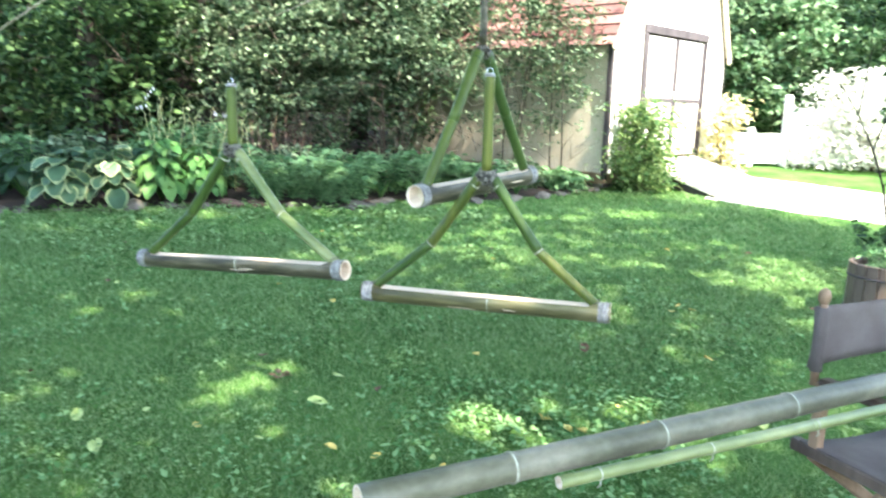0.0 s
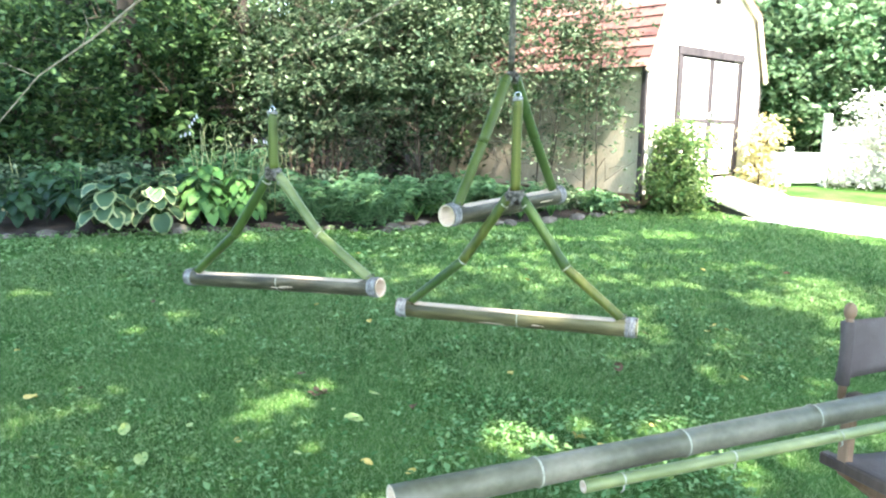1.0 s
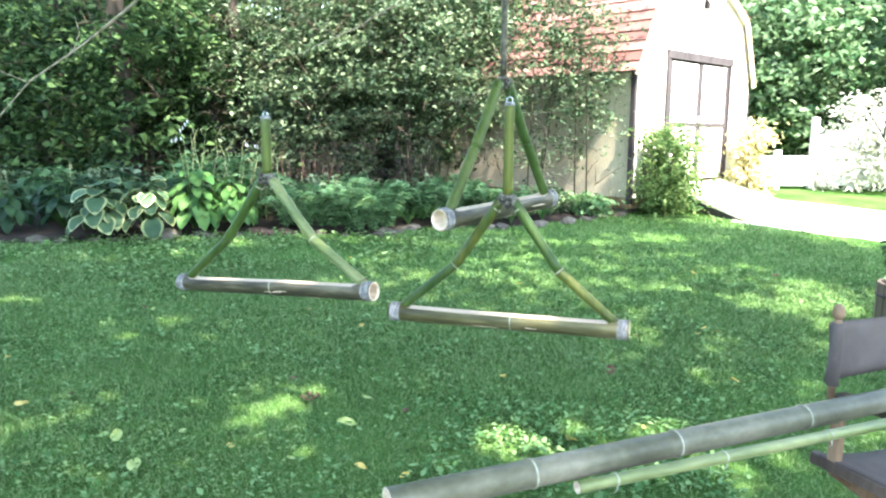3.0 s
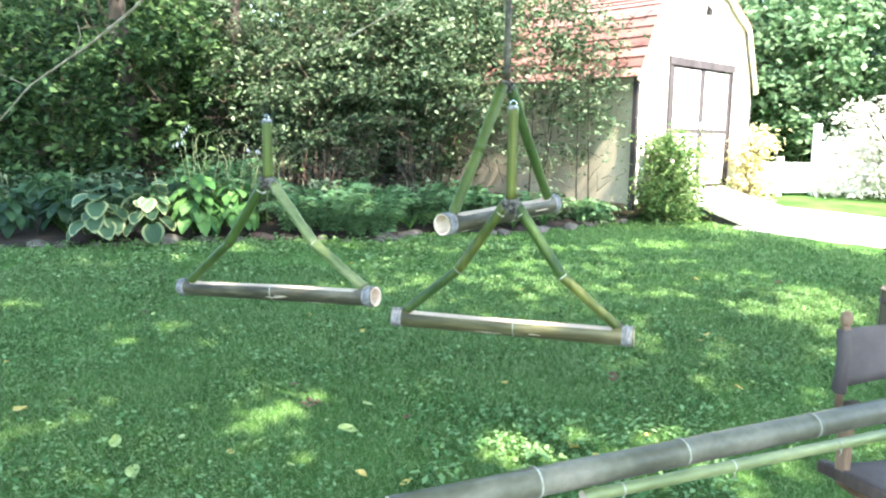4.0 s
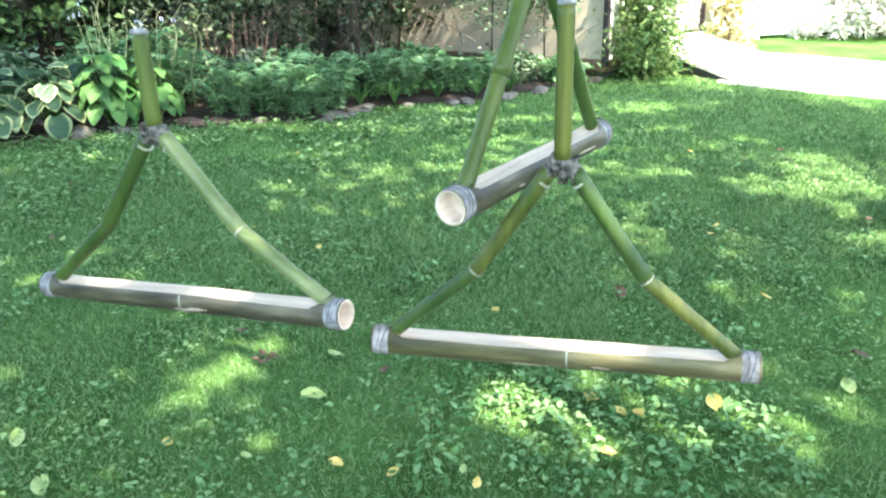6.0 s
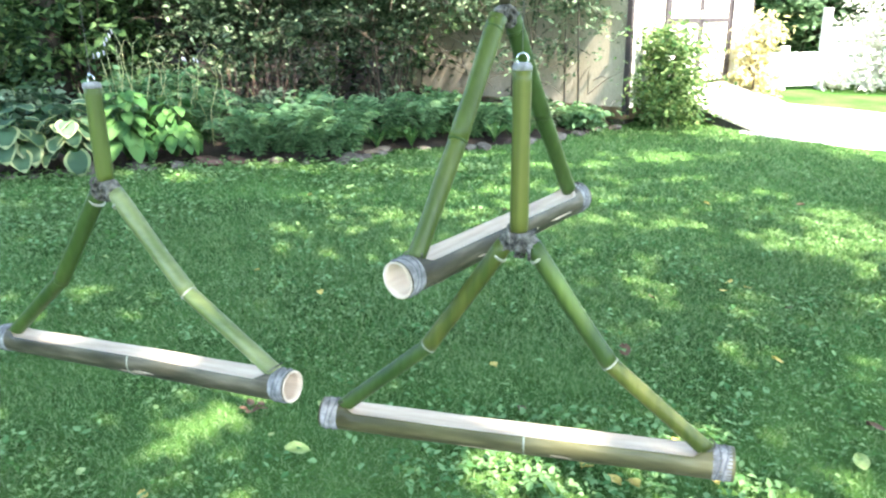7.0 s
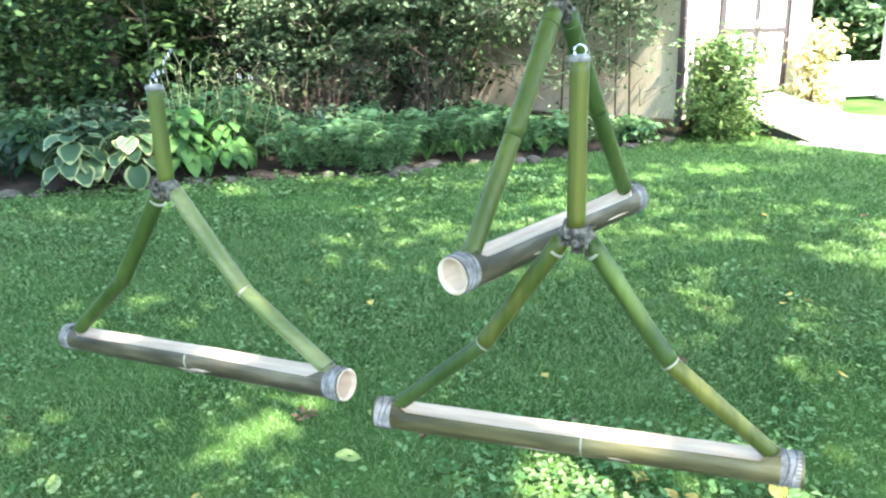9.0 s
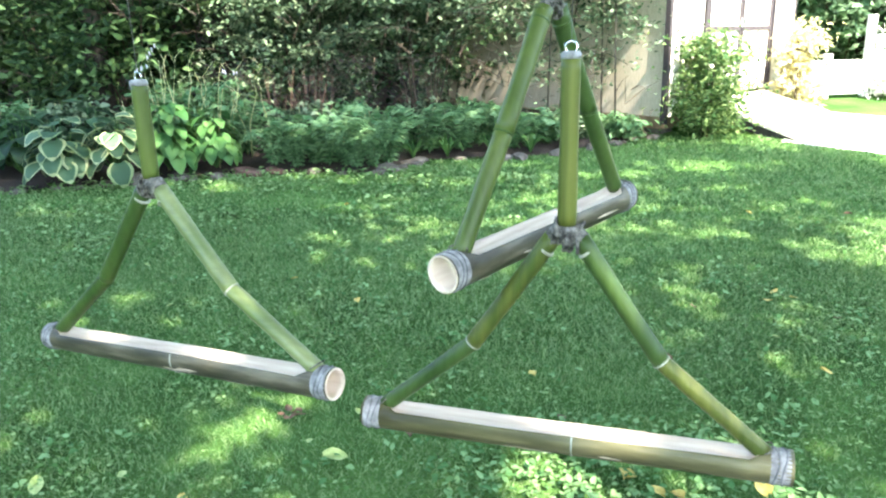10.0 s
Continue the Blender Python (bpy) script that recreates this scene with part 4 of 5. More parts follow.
# grey-green honeysuckle thicket beside the shed
build_shrub(-1.15, 9.15, 14, 1.3, 3.6, M_SHRUB, 0.072, "tall grey-green shrub with small dense leaves and bare twigs", 31, n_clumps=330, per=72, radius=(1.30, 0.85), clump_r=0.23, lo=0.24, twiggy=190)
build_shrub(0.35, 9.45, 3, 0.9, 3.7, M_SHRUB, 0.066, "loose grey-green shrub leaning against the shed wall", 32, n_clumps=105, per=44, radius=(1.0, 0.5), clump_r=0.21, lo=0.05, twiggy=70, stem_mat=M_GREYTWIG)
build_shrub(1.02, 9.20, 2, 0.6, 3.3, M_SHRUB, 0.070, "airy arching shrub spraying over the shed eave", 36, n_clumps=92, per=26, radius=(0.62, 0.28), clump_r=0.22, lo=0.22, twiggy=26, stem_mat=M_GREYTWIG)
build_shrub(-2.6, 9.6, 12, 1.4, 3.6, M_SHRUB, 0.072, "dark dense shrub at the edge of the woods", 33, n_clumps=330, per=70, radius=(1.5, 0.9), clump_r=0.24, lo=0.08, twiggy=120, skirt=40)
build_shrub(-4.8, 9.6, 12, 1.5, 3.4, M_WOODS, 0.12, "dark green shrub in the shade of the woods", 34, n_clumps=105, per=52, radius=(1.6, 0.9), clump_r=0.26, lo=0.08, twiggy=60, skirt=60)
build_shrub(-7.0, 9.0, 10, 1.5, 3.2, M_WOODS, 0.12, "dark green shrub in the shade of the woods", 35, n_clumps=100, per=52, radius=(1.5, 1.0), clump_r=0.26, lo=0.05, twiggy=40, skirt=60)

# woods behind
for i, (x, y, h, r) in enumerate([(-8.5, 13.5, 9, 0.20), (-5.6, 12.2, 10, 0.26), (-4.0, 15.0, 10, 0.2), (-2.2, 13.2, 9, 0.16), (0.0, 15.5, 10, 0.2), (-7.0, 17.5, 11, 0.25), (-11.5, 15.0, 10, 0.22), (2.2, 17.0, 10, 0.2)]):
    build_tree(x, y, h, r, M_WOODS, [((0, 0, 3.6), (2.0, 1.6, 1.6), 70), ((0.3, -0.2, 6.5), (2.4, 2.2, 2.2), 90)], 0.15, "dark woodland tree behind the garden", 50 + i, limbs=4, per=48)
for i, (x, y, h, r) in enumerate([(6.5, 15.5, 8, 0.16), (9.0, 14.0, 8, 0.18), (5.0, 18.0, 9, 0.2), (11.5, 16.5, 9, 0.2)]):
    build_tree(x, y, h, r, M_MAPLE, [((0, 0, 3.0), (1.9, 1.6, 1.5), 90), ((0.2, 0, 5.6), (2.2, 1.9, 1.9), 100)], 0.19, "sunlit broad-leaved tree beyond the shed", 70 + i, limbs=4, per=44)

build_tree(-5.2, 9.4, 9, 0.14, M_WOODS, [((0, 0, 7.0), (2.0, 1.8, 1.6), 60)], 0.15, "slender dark-barked tree at the front of the woods", 61, limbs=4, per=48)
build_tree(-3.9, 10.3, 9, 0.10, M_WOODS, [((0, 0, 7.2), (1.8, 1.6, 1.5), 50)], 0.15, "slender dark-barked tree at the front of the woods", 62, limbs=4, per=48)

# shrubs round the shed front
build_shrub(2.14, 9.34, 7, 0.4, 1.42, M_VINE, 0.068, "leafy green vine bush climbing the shed corner", 41, n_clumps=105, per=44, radius=(0.34, 0.34), clump_r=0.27, lo=0.0, name="vine_bush", skirt=34)
build_shrub(3.74, 11.0, 6, 0.3, 1.35, M_GOLD_GLARE, 0.08, "golden-leaved bush beside the shed doors, painted paler for sun glare", 42, n_clumps=66, per=30, radius=(0.28, 0.28), clump_r=0.15, lo=0.0, name="golden_bush", skirt=20)
build_shrub(6.35, 11.9, 9, 0.9, 1.75, M_GLARE_LEAF, 0.07, "bush beyond the path, its leaves painted near white for sun glare", 43, n_clumps=260, per=40, radius=(1.1, 0.8), clump_r=0.2, lo=0.0, name="pale_bush", skirt=120)

for i, (x, y, rx, h, mt) in enumerate([(-10, 11.5, 2.2, 3.2, M_WOODS), (-7.2, 11.6, 1.9, 3.4, M_WOODS), (-3.6, 11.3, 1.9, 3.9, M_WOODS), (-1.0, 11.2, 1.8, 4.2, M_WOODS), (-13, 11, 2.2, 4.0, M_WOODS), (-5.4, 11.0, 1.7, 3.8, M_WOODS)]):
    build_shrub(x, y, 6, rx, h, mt, 0.13, "dense dark understorey of the woods", 90 + i, n_clumps=125, per=40, radius=(rx, 1.1), clump_r=0.4, lo=0.0, name="understorey_bush")
for i, (x, y, rx, h) in enumerate([(5.4, 14.0, 1.5, 4.2), (8.0, 13.2, 1.7, 4.0), (10.5, 12.6, 1.9, 4.2), (13.5, 12.5, 2.0, 4.2), (7.0, 16.0, 2.0, 5.2)]):
    build_shrub(x, y, 6, rx, h, M_MAPLE, 0.15, "sunlit broad-leaved bush beyond the path", 110 + i, n_clumps=190, per=44, radius=(rx, 1.2), clump_r=0.36, lo=0.0, name="broadleaf_bush")
# far woods that close the view
n = 26000
ang = R.uniform(radians(20), radians(165), n)
rad = R.uniform(20, 26, n)
wx, wy = np.cos(ang) * rad, np.sin(ang) * rad
wz = gz_np(wx, wy) + R.uniform(0, 1, n) ** 1.3 * (4.6 + 1.3 * np.sin(ang * 9) + 0.9 * np.sin(ang * 23))
tagged(leaves("far_woods", R, np.stack([wx, wy, wz], 1), 0.75, M_WOODS, droop=0.2, wide=0.7), "distant wall of green woods", "woods", kind="stuff")


def build_white_fence():
    x, y = 5.05, 12.0
    fence = thing("white_fence", Matrix.Translation((x, y, gz(x, y))) @ Matrix.Rotation(radians(12), 4, "Z"), "low white-painted board fence beyond the path", "fence")
    for px, h in ((-1.25, 0.62), (-0.62, 0.62), (0.0, 1.15), (0.75, 1.05), (1.5, 1.0)):
        part("post", box(0.10, 0.10, h + 0.1, (px, 0, h / 2 - 0.05), 0.008), M_WHITE, fence)
    for x0, x1, top in ((-1.2, -0.06, 0.5), (0.06, 1.45, 0.85)):
        for k in range(4):
            part("board", box(x1 - x0, 0.025, top / 4 - 0.02, ((x0 + x1) / 2, -0.064, top * (k + 0.5) / 4 + 0.04), 0.004), M_WHITE, fence)


build_white_fence()
# woods behind the deck, out of view but closing the place
n = 9000
ang = R.uniform(radians(165), radians(380), n)
rad = R.uniform(16, 20, n)
wx, wy = np.cos(ang) * rad, np.sin(ang) * rad
wz = gz_np(wx, wy) + R.uniform(0, 1, n) * 5
tagged(leaves("far_woods", R, np.stack([wx, wy, wz], 1), 0.8, M_WOODS, droop=0.2, wide=0.7), "distant wall of green woods", "woods", kind="stuff")

floor_ = rough_sheet("woodland_floor", -26, 1.5, 10.4, 30, 40, 30, 0.03, M_SOIL, 0.03)
tagged(floor_, "dark leaf litter on the floor of the woods", "soil", kind="structure")

# ---- planting bed ----
EDGE = [(-6.6, 6.0), (-5.2, 6.55), (-4.1, 6.95), (-3.5, 7.15), (-2.6, 7.45), (-1.4, 7.5), (-1.0, 8.0), (0.25, 8.25), (1.1, 8.85), (1.62, 9.2)]
bv, bf = [], []
fine = []
for (x0, y0), (x1, y1) in zip(EDGE, EDGE[1:]):
    fine += [(x0 + (x1 - x0) * k / 6, y0 + (y1 - y0) * k / 6) for k in range(6)]
for i, (x, y) in enumerate(fine):
    for k in range(9):
        yy = y + 0.03 + (0.25 * k if k < 5 else 1.0 + 0.9 * (k - 4))
        xx = x - 0.10 * k
        bv.append((xx, yy, gz(xx, yy) + (0.015 if k == 0 else 0.06 + 0.05 * noise.noise((xx * 2, yy * 2, 1)))))
for i in range(len(fine) - 1):
    for k in range(8):
        bf.append((i * 9 + k, (i + 1) * 9 + k, (i + 1) * 9 + k + 1, i * 9 + k + 1))
tagged(obj("bed_soil", bv, bf, M_SOIL, smooth=True), "dark earth of the planting bed under the shrubs", "soil", kind="structure")


def build_stone(x, y, size, mat, seed, label, flat=0.55):
    b = bmesh.new()
    bmesh.ops.create_icosphere(b, subdivisions=2, radius=1)
    pr = random.Random(seed)
    sx, sy, sz = size * pr.uniform(0.8, 1.35), size * pr.uniform(0.6, 0.9), size * flat * pr.uniform(0.7, 1.1)
    for q in b.verts:
        k = 1 + 0.28 * noise.noise(q.co * 1.3 + Vector((seed * 3.1, 0, 0))) + 0.10 * noise.noise(q.co * 3.5 + Vector((seed, 5, 0)))
        q.co = Vector((q.co.x * sx * k, q.co.y * sy * k, max(q.co.z, -0.55) * sz * k))
    ob = part("stone", b, mat, None, smooth=False)
    ob.matrix_basis = Matrix.Translation((x, y, gz(x, y) + sz * 0.10)) @ Matrix.Rotation(pr.uniform(0, 3.1), 4, "Z")
    return tagged(ob, label, "stone", "stones edging the bed")


pr = random.Random(11)
for i in range(34):
    t = i / 33 * (len(fine) - 1)
    x, y = fine[int(t)]
    build_stone(x + pr.uniform(-0.06, 0.06), y + pr.uniform(-0.05, 0.06), pr.uniform(0.06, 0.12), M_STONE, i, "rough grey edging stone at the lawn's border")
build_stone(-2.72, 7.50, 0.20, M_BRICK, 77, "broken reddish stone set in the bed", 0.34)
build_stone(-2.44, 7.56, 0.13, M_BRICK, 78, "broken reddish stone set in the bed", 0.34)
build_stone(-3.62, 7.10, 0.17, M_STONE, 79, "large pale rounded stone at the bed's edge", 0.75)


def hosta_leaf(mats, wide=0.72, margin=True):
    """A heart-shaped leaf with sunken veins on an arching stalk; the outer band takes the second material."""
    rows, cols = 9, 8
    v, f, m = [], [], []
    for i in range(rows):
        t = i / (rows - 1)
        w = wide * 0.5 * max(0.02, math.sin(math.pi * min(1, t * 0.94 + 0.06) ** 0.80)) ** 0.7
        for j in range(cols + 1):
            q = 2 * j / cols - 1
            x = t - (0.10 * q * q * (1 - t) ** 3)
            v.append((x, q * w, 0.16 * math.sin(t * 2.3) - 0.16 * t * t + 0.10 * abs(q) * w - 0.012 * math.cos(q * 14) * w + 0.015 * math.sin(9 * t + 3 * q)))
    for i in range(rows - 1):
        for j in range(cols):
            f.append((i * (cols + 1) + j, (i + 1) * (cols + 1) + j, (i + 1) * (cols + 1) + j + 1, i * (cols + 1) + j + 1))
            m.append(1 if margin and (j in (0, cols - 1) or i >= rows - 2) else 0)
    me = bpy.data.meshes.new("leaf")
    me.from_pydata(v, [], f)
    for q in mats:
        me.materials.append(q)
    me.polygons.foreach_set("material_index", m)
    me.polygons.foreach_set("use_smooth", [True] * len(f))
    return me


HOSTA_V = hosta_leaf((M_BLUEHOSTA, M_CREAM), wide=0.98)
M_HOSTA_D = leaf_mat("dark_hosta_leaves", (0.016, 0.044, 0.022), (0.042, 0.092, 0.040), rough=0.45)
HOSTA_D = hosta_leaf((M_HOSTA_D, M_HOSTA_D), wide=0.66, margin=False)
HOSTA_G = hosta_leaf((M_HOSTA, M_HOSTA), wide=0.66, margin=False)


def build_hosta(x, y, me, count, size, label, seed, stalks=0, height=0.3):
    pr = random.Random(seed)
    plant = thing("hosta", Matrix.Translation((x, y, gz(x, y) + 0.05)), label, "hosta plant", "hostas in the bed")
    for i in range(count):
        a = 2.4 * i + pr.uniform(-0.3, 0.3)
        ring = (i / count) ** 0.6
        out = size * (0.25 + 0.75 * ring)
        base = Vector((math.cos(a) * out, math.sin(a) * out, height * (1.05 - 0.75 * ring ** 1.5) * pr.uniform(0.8, 1.15)))
        s = size * pr.uniform(0.75, 1.15)
        ob = new("leaf", me)
        ob.parent = plant
        ob.matrix_basis = Matrix.Translation(base) @ Matrix.Rotation(a, 4, "Z") @ Matrix.Rotation(pr.uniform(0.0, 0.4) + 0.8 * ring, 4, "Y") @ Matrix.Rotation(pr.uniform(-0.3, 0.3), 4, "X") @ Matrix.Diagonal((s, s, s, 1))
        tube("leaf_stalk", [(0, 0, 0), base * 0.5 + Vector((0, 0, 0.03)), base], [0.006, 0.005, 0.004], M_HOSTA, plant, seg=5)
    for i in range(stalks):
        a = pr.uniform(0, 6.28)
        h = pr.uniform(0.75, 1.15)
        o = Vector((math.cos(a), math.sin(a), 0))
        pts = [o * 0.04, o * 0.10 + Vector((0, 0, h * 0.6)), o * 0.17 + Vector((0, 0, h * 0.95)), o * 0.24 + Vector((0, 0, h)), o * 0.32 + Vector((0, 0, h * 0.92))]
        st = tube("flower_stalk", pts, [0.0035, 0.003, 0.0025, 0.002, 0.0015], M_STALK, plant, seg=6)
        for k in range(4 if i < 1 else 0):
            c = pts[2].lerp(pts[4], 0.3 + k / 3) + Vector((pr.uniform(-0.02, 0.02), pr.uniform(-0.02, 0.02), 0))
            tube("bell_flower", [c, c + Vector((0.004, 0, -0.02)), c + Vector((0.006, 0, -0.045))], [0.002, 0.007, 0.009], M_FLOWER, st, seg=7)
    return plant


build_hosta(-4.30, 6.98, HOSTA_V, 34, 0.215, "hosta with blue-green leaves edged in cream", 1, height=0.50)
build_hosta(-3.88, 7.18, HOSTA_V, 32, 0.21, "hosta with blue-green leaves edged in cream", 2, height=0.48)
build_hosta(-3.42, 7.38, HOSTA_G, 74, 0.20, "fresh green hosta with tall flower stalks", 3, stalks=4, height=0.60)
build_hosta(-3.02, 7.52, HOSTA_G, 56, 0.185, "fresh green hosta with drooping leaves", 4, stalks=2, height=0.50)
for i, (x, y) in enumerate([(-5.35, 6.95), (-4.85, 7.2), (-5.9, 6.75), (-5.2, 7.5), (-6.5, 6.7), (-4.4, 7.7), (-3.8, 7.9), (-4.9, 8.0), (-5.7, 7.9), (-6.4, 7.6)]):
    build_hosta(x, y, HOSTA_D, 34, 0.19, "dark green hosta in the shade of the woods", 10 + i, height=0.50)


def fern_frond():
    """An arching frond with two rows of tapering leaflets that droop at their tips."""
    v, f = [], []
    n = 15

    def spine(t):
        return Vector((t * 0.72, 0, 0.95 * math.sin(t * 1.75) - 0.38 * t * t))
    for i in range(1, n):
        t = i / n
        c, ln = spine(t), 0.29 * math.sin(math.pi * (t * 0.82 + 0.16)) ** 0.8
        for s in (-1, 1):
            k = len(v)
            w = 0.030
            v += [c, c + Vector((w, s * ln * 0.5, 0.010)), c + Vector((0.05, s * ln, -0.05)), c + Vector((-w, s * ln * 0.45, 0.004))]
            f.append((k, k + 1, k + 2, k + 3) if s > 0 else (k, k + 3, k + 2, k + 1))
    sv, sf = sweep([spine(k / 8) for k in range(9)], [0.006 - 0.0005 * k for k in range(9)], 5)
    v, f = joined([(v, f), (sv, sf)])
    me = bpy.data.meshes.new("frond")
    me.from_pydata([tuple(q) for q in v], [], f)
    me.materials.append(M_FERN)
    return me


FROND = fern_frond()


def build_fern(x, y, size, seed, count=13):
    pr = random.Random(seed)
    fern = thing("fern", Matrix.Translation((x, y, gz(x, y) + 0.04)), "feathery green fern at the front of the bed", "fern", "ferns in the bed")
    for i in range(count):
        s = size * pr.uniform(0.7, 1.15)
        ob = new("frond", FROND)
        ob.parent = fern
        ob.matrix_basis = Matrix.Rotation(2.4 * i + pr.uniform(-0.3, 0.3), 4, "Z") @ Matrix.Rotation(pr.uniform(-0.5, 0.15), 4, "Y") @ Matrix.Diagonal((s, s, s, 1))


for i, (x, y, z) in enumerate([(-2.35, 7.76, 0.55), (-1.75, 7.84, 0.58), (-1.3, 7.74, 0.50), (-0.95, 8.22, 0.55), (-2.9, 8.1, 0.6), (-0.4, 8.6, 0.45), (0.35, 8.75, 0.4), (0.95, 9.0, 0.32), (-1.72, 7.62, 0.28), (-2.05, 7.70, 0.4), (-2.45, 7.64, 0.45), (-2.2, 7.56, 0.36), (-1.45, 7.62, 0.40), (-1.9, 7.66, 0.55), (-1.6, 7.56, 0.34), (-0.6, 8.30, 0.5), (-0.1, 8.42, 0.42)]):
    build_fern(x, y, z, 200 + i, 15)
for i, (x, y, r, h) in enumerate([(-2.35, 8.35, 0.34, 0.62), (-1.85, 8.4, 0.34, 0.60), (-1.45, 8.35, 0.32, 0.55), (-1.0, 8.65, 0.34, 0.55), (-0.5, 8.85, 0.32, 0.50), (0.05, 8.75, 0.28, 0.40), (0.55, 9.05, 0.28, 0.42), (-3.2, 8.2, 0.38, 0.8), (-3.9, 8.2, 0.4, 0.75), (-4.7, 8.1, 0.4, 0.7), (-5.5, 8.2, 0.4, 0.7), (1.15, 9.15, 0.2, 0.3), (-6.3, 8.0, 0.45, 0.7)]):
    build_shrub(x, y, 7, r, h, M_FERN if i % 3 else M_SHRUB, 0.10, "leafy green perennial filling the bed under the shrubs", 240 + i, n_clumps=46, per=22, radius=(r, r * 0.85), clump_r=0.13, lo=0.05, name="leafy_perennial", category="perennial", stem_mat=M_STALK)


def build_strap_plant(x, y, size, count, label, seed, mat=M_HOSTA):
    pr = random.Random(seed)
    plant = thing("strap_leaved_plant", Matrix.Translation((x, y, gz(x, y) + 0.03)), label, "plant")
    for i in range(count):
        a, ln = pr.uniform(0, 6.28), size * pr.uniform(0.7, 1.2)
        v, f = [], []
        for k in range(7):
            t = k / 6
            c = Vector((t * ln * 0.8, 0, ln * (0.75 * math.sin(t * 2.2) - 0.25 * t)))
            w = 0.012 * (1 - t ** 2) + 0.001
            v += [c + Vector((0, w, 0.003)), c + Vector((0, 0, -0.002)), c + Vector((0, -w, 0.003))]
        for k in range(6):
            f += [(3 * k, 3 * k + 1, 3 * k + 4, 3 * k + 3), (3 * k + 1, 3 * k + 2, 3 * k + 5, 3 * k + 4)]
        ob = obj("leaf", v, f, mat, plant, smooth=True)
        ob.rotation_euler = (0, 0, a)
    return plant


build_strap_plant(-0.75, 8.10, 0.34, 26, "clump of arching strap leaves by the bed's edge", 5)
build_strap_plant(-0.30, 8.30, 0.28, 20, "clump of arching strap leaves by the bed's edge", 6)
build_strap_plant(0.12, 8.32, 0.30, 22, "clump of arching strap leaves by the bed's edge", 8)
build_strap_plant(0.50, 8.55, 0.26, 20, "clump of arching strap leaves by the bed's edge", 9)
build_strap_plant(-1.10, 8.02, 0.30, 22, "clump of arching strap leaves by the bed's edge", 12)
build_strap_plant(-5.75, 7.25, 0.4, 22, "golden-green strap-leaved clump in the shade", 7, M_GOLD_GLARE)

# last year's dead stems standing behind the ferns
pr = random.Random(41)
dead = thing("dead_stem_clump", Matrix.Translation((-2.45, 8.40, gz(-2.45, 8.40))), "upright reddish-brown dead stems behind the ferns", "dead stems")
for i in range(46):
    bx, by = pr.uniform(-0.42, 0.42), pr.uniform(-0.2, 0.3)
    h, lean = pr.uniform(0.5, 0.98), pr.uniform(-0.16, 0.16)
    tube("dead_stem", [(bx, by, -0.02), (bx + lean * 0.4, by, h * 0.5), (bx + lean, by + pr.uniform(-0.05, 0.05), h)], [0.006, 0.005, 0.002], M_REED, dead, seg=5)

# curling pale stalks above the green hosta
for i, (x, y, h, c) in enumerate([(-2.45, 7.9, 0.95, 0.25), (-2.25, 7.95, 0.85, -0.18), (-2.65, 7.85, 1.05, 0.32), (-2.85, 7.9, 0.9, -0.2), (-3.05, 7.75, 1.15, 0.22), (-3.15, 7.8, 1.2, -0.25), (-3.3, 7.75, 1.1, 0.15), (-3.0, 7.9, 1.0, 0.3), (-2.55, 8.05, 0.8, -0.3)]):
    x -= 0.33
    st = thing("dry_stalk", Matrix.Translation((x, y, gz(x, y) + 0.03)), "curling pale dry flower stalk among the plants", "stalk", "dry stalks in the bed")
    stem = tube("stem", [(0, 0, 0), (0.03 * c, 0, h * 0.4), (c * 0.4, 0.02, h * 0.72), (c * 0.35, 0, h * 0.86), (c * 0.7, 0.03, h), (c * 0.95, 0.03, h * 0.99), (c * 1.15, 0.03, h * 0.92)], [0.006, 0.005, 0.0045, 0.004, 0.003, 0.0025, 0.0015], M_STALK, st, seg=6)
    if i == 5:
        for k in range(4):
            p = Vector((c * (0.75 + 0.12 * k), 0.03, h * (1.0 - 0.03 * k)))
            tube("bell_flower", [p, p + Vector((0.004, 0, -0.02)), p + Vector((0.007, 0, -0.045))], [0.003, 0.008, 0.011], M_FLOWER, stem, seg=7)

# ---- bare hanging branches in front of the woods ----
for nm, pts, sub in (("a", [(-2.75, 3.0, 1.68), (-2.61, 3.0, 1.81), (-2.38, 3.0, 2.04), (-2.07, 3.0, 2.23), (-1.82, 3.0, 2.41), (-1.4, 2.9, 2.75), (-0.8, 2.6, 3.2), (-0.5, 2.3, 3.55)], [((-2.14, 3.0, 2.18), (-2.10, 3.0, 2.28), (-2.12, 3.0, 2.36)), ((-2.40, 3.0, 2.04), (-2.55, 3.0, 2.10), (-2.8, 3.0, 2.12))]),
                     ("b", [(-1.0, 3.0, 2.17), (-0.92, 3.0, 2.21), (-0.73, 3.0, 2.29), (-0.51, 3.0, 2.41), (-0.2, 2.7, 2.8), (0.1, 2.2, 3.3), (0.25, 1.9, 3.50)], [((-0.8, 3.0, 2.26), (-0.86, 3.0, 2.29), (-0.95, 3.0, 2.30))])):
    br = thing("hanging_branch", Matrix(), "thin bare grey branch hanging from the tree overhead", "branch")
    tube("stem", pts, [0.002, 0.003, 0.0042, 0.0055, 0.007, 0.009, 0.012, 0.015][:len(pts)], M_TWIG, br, seg=7)
    for q in sub:
        tube("twig", q, [0.003, 0.0024, 0.0012], M_TWIG, br, seg=6)

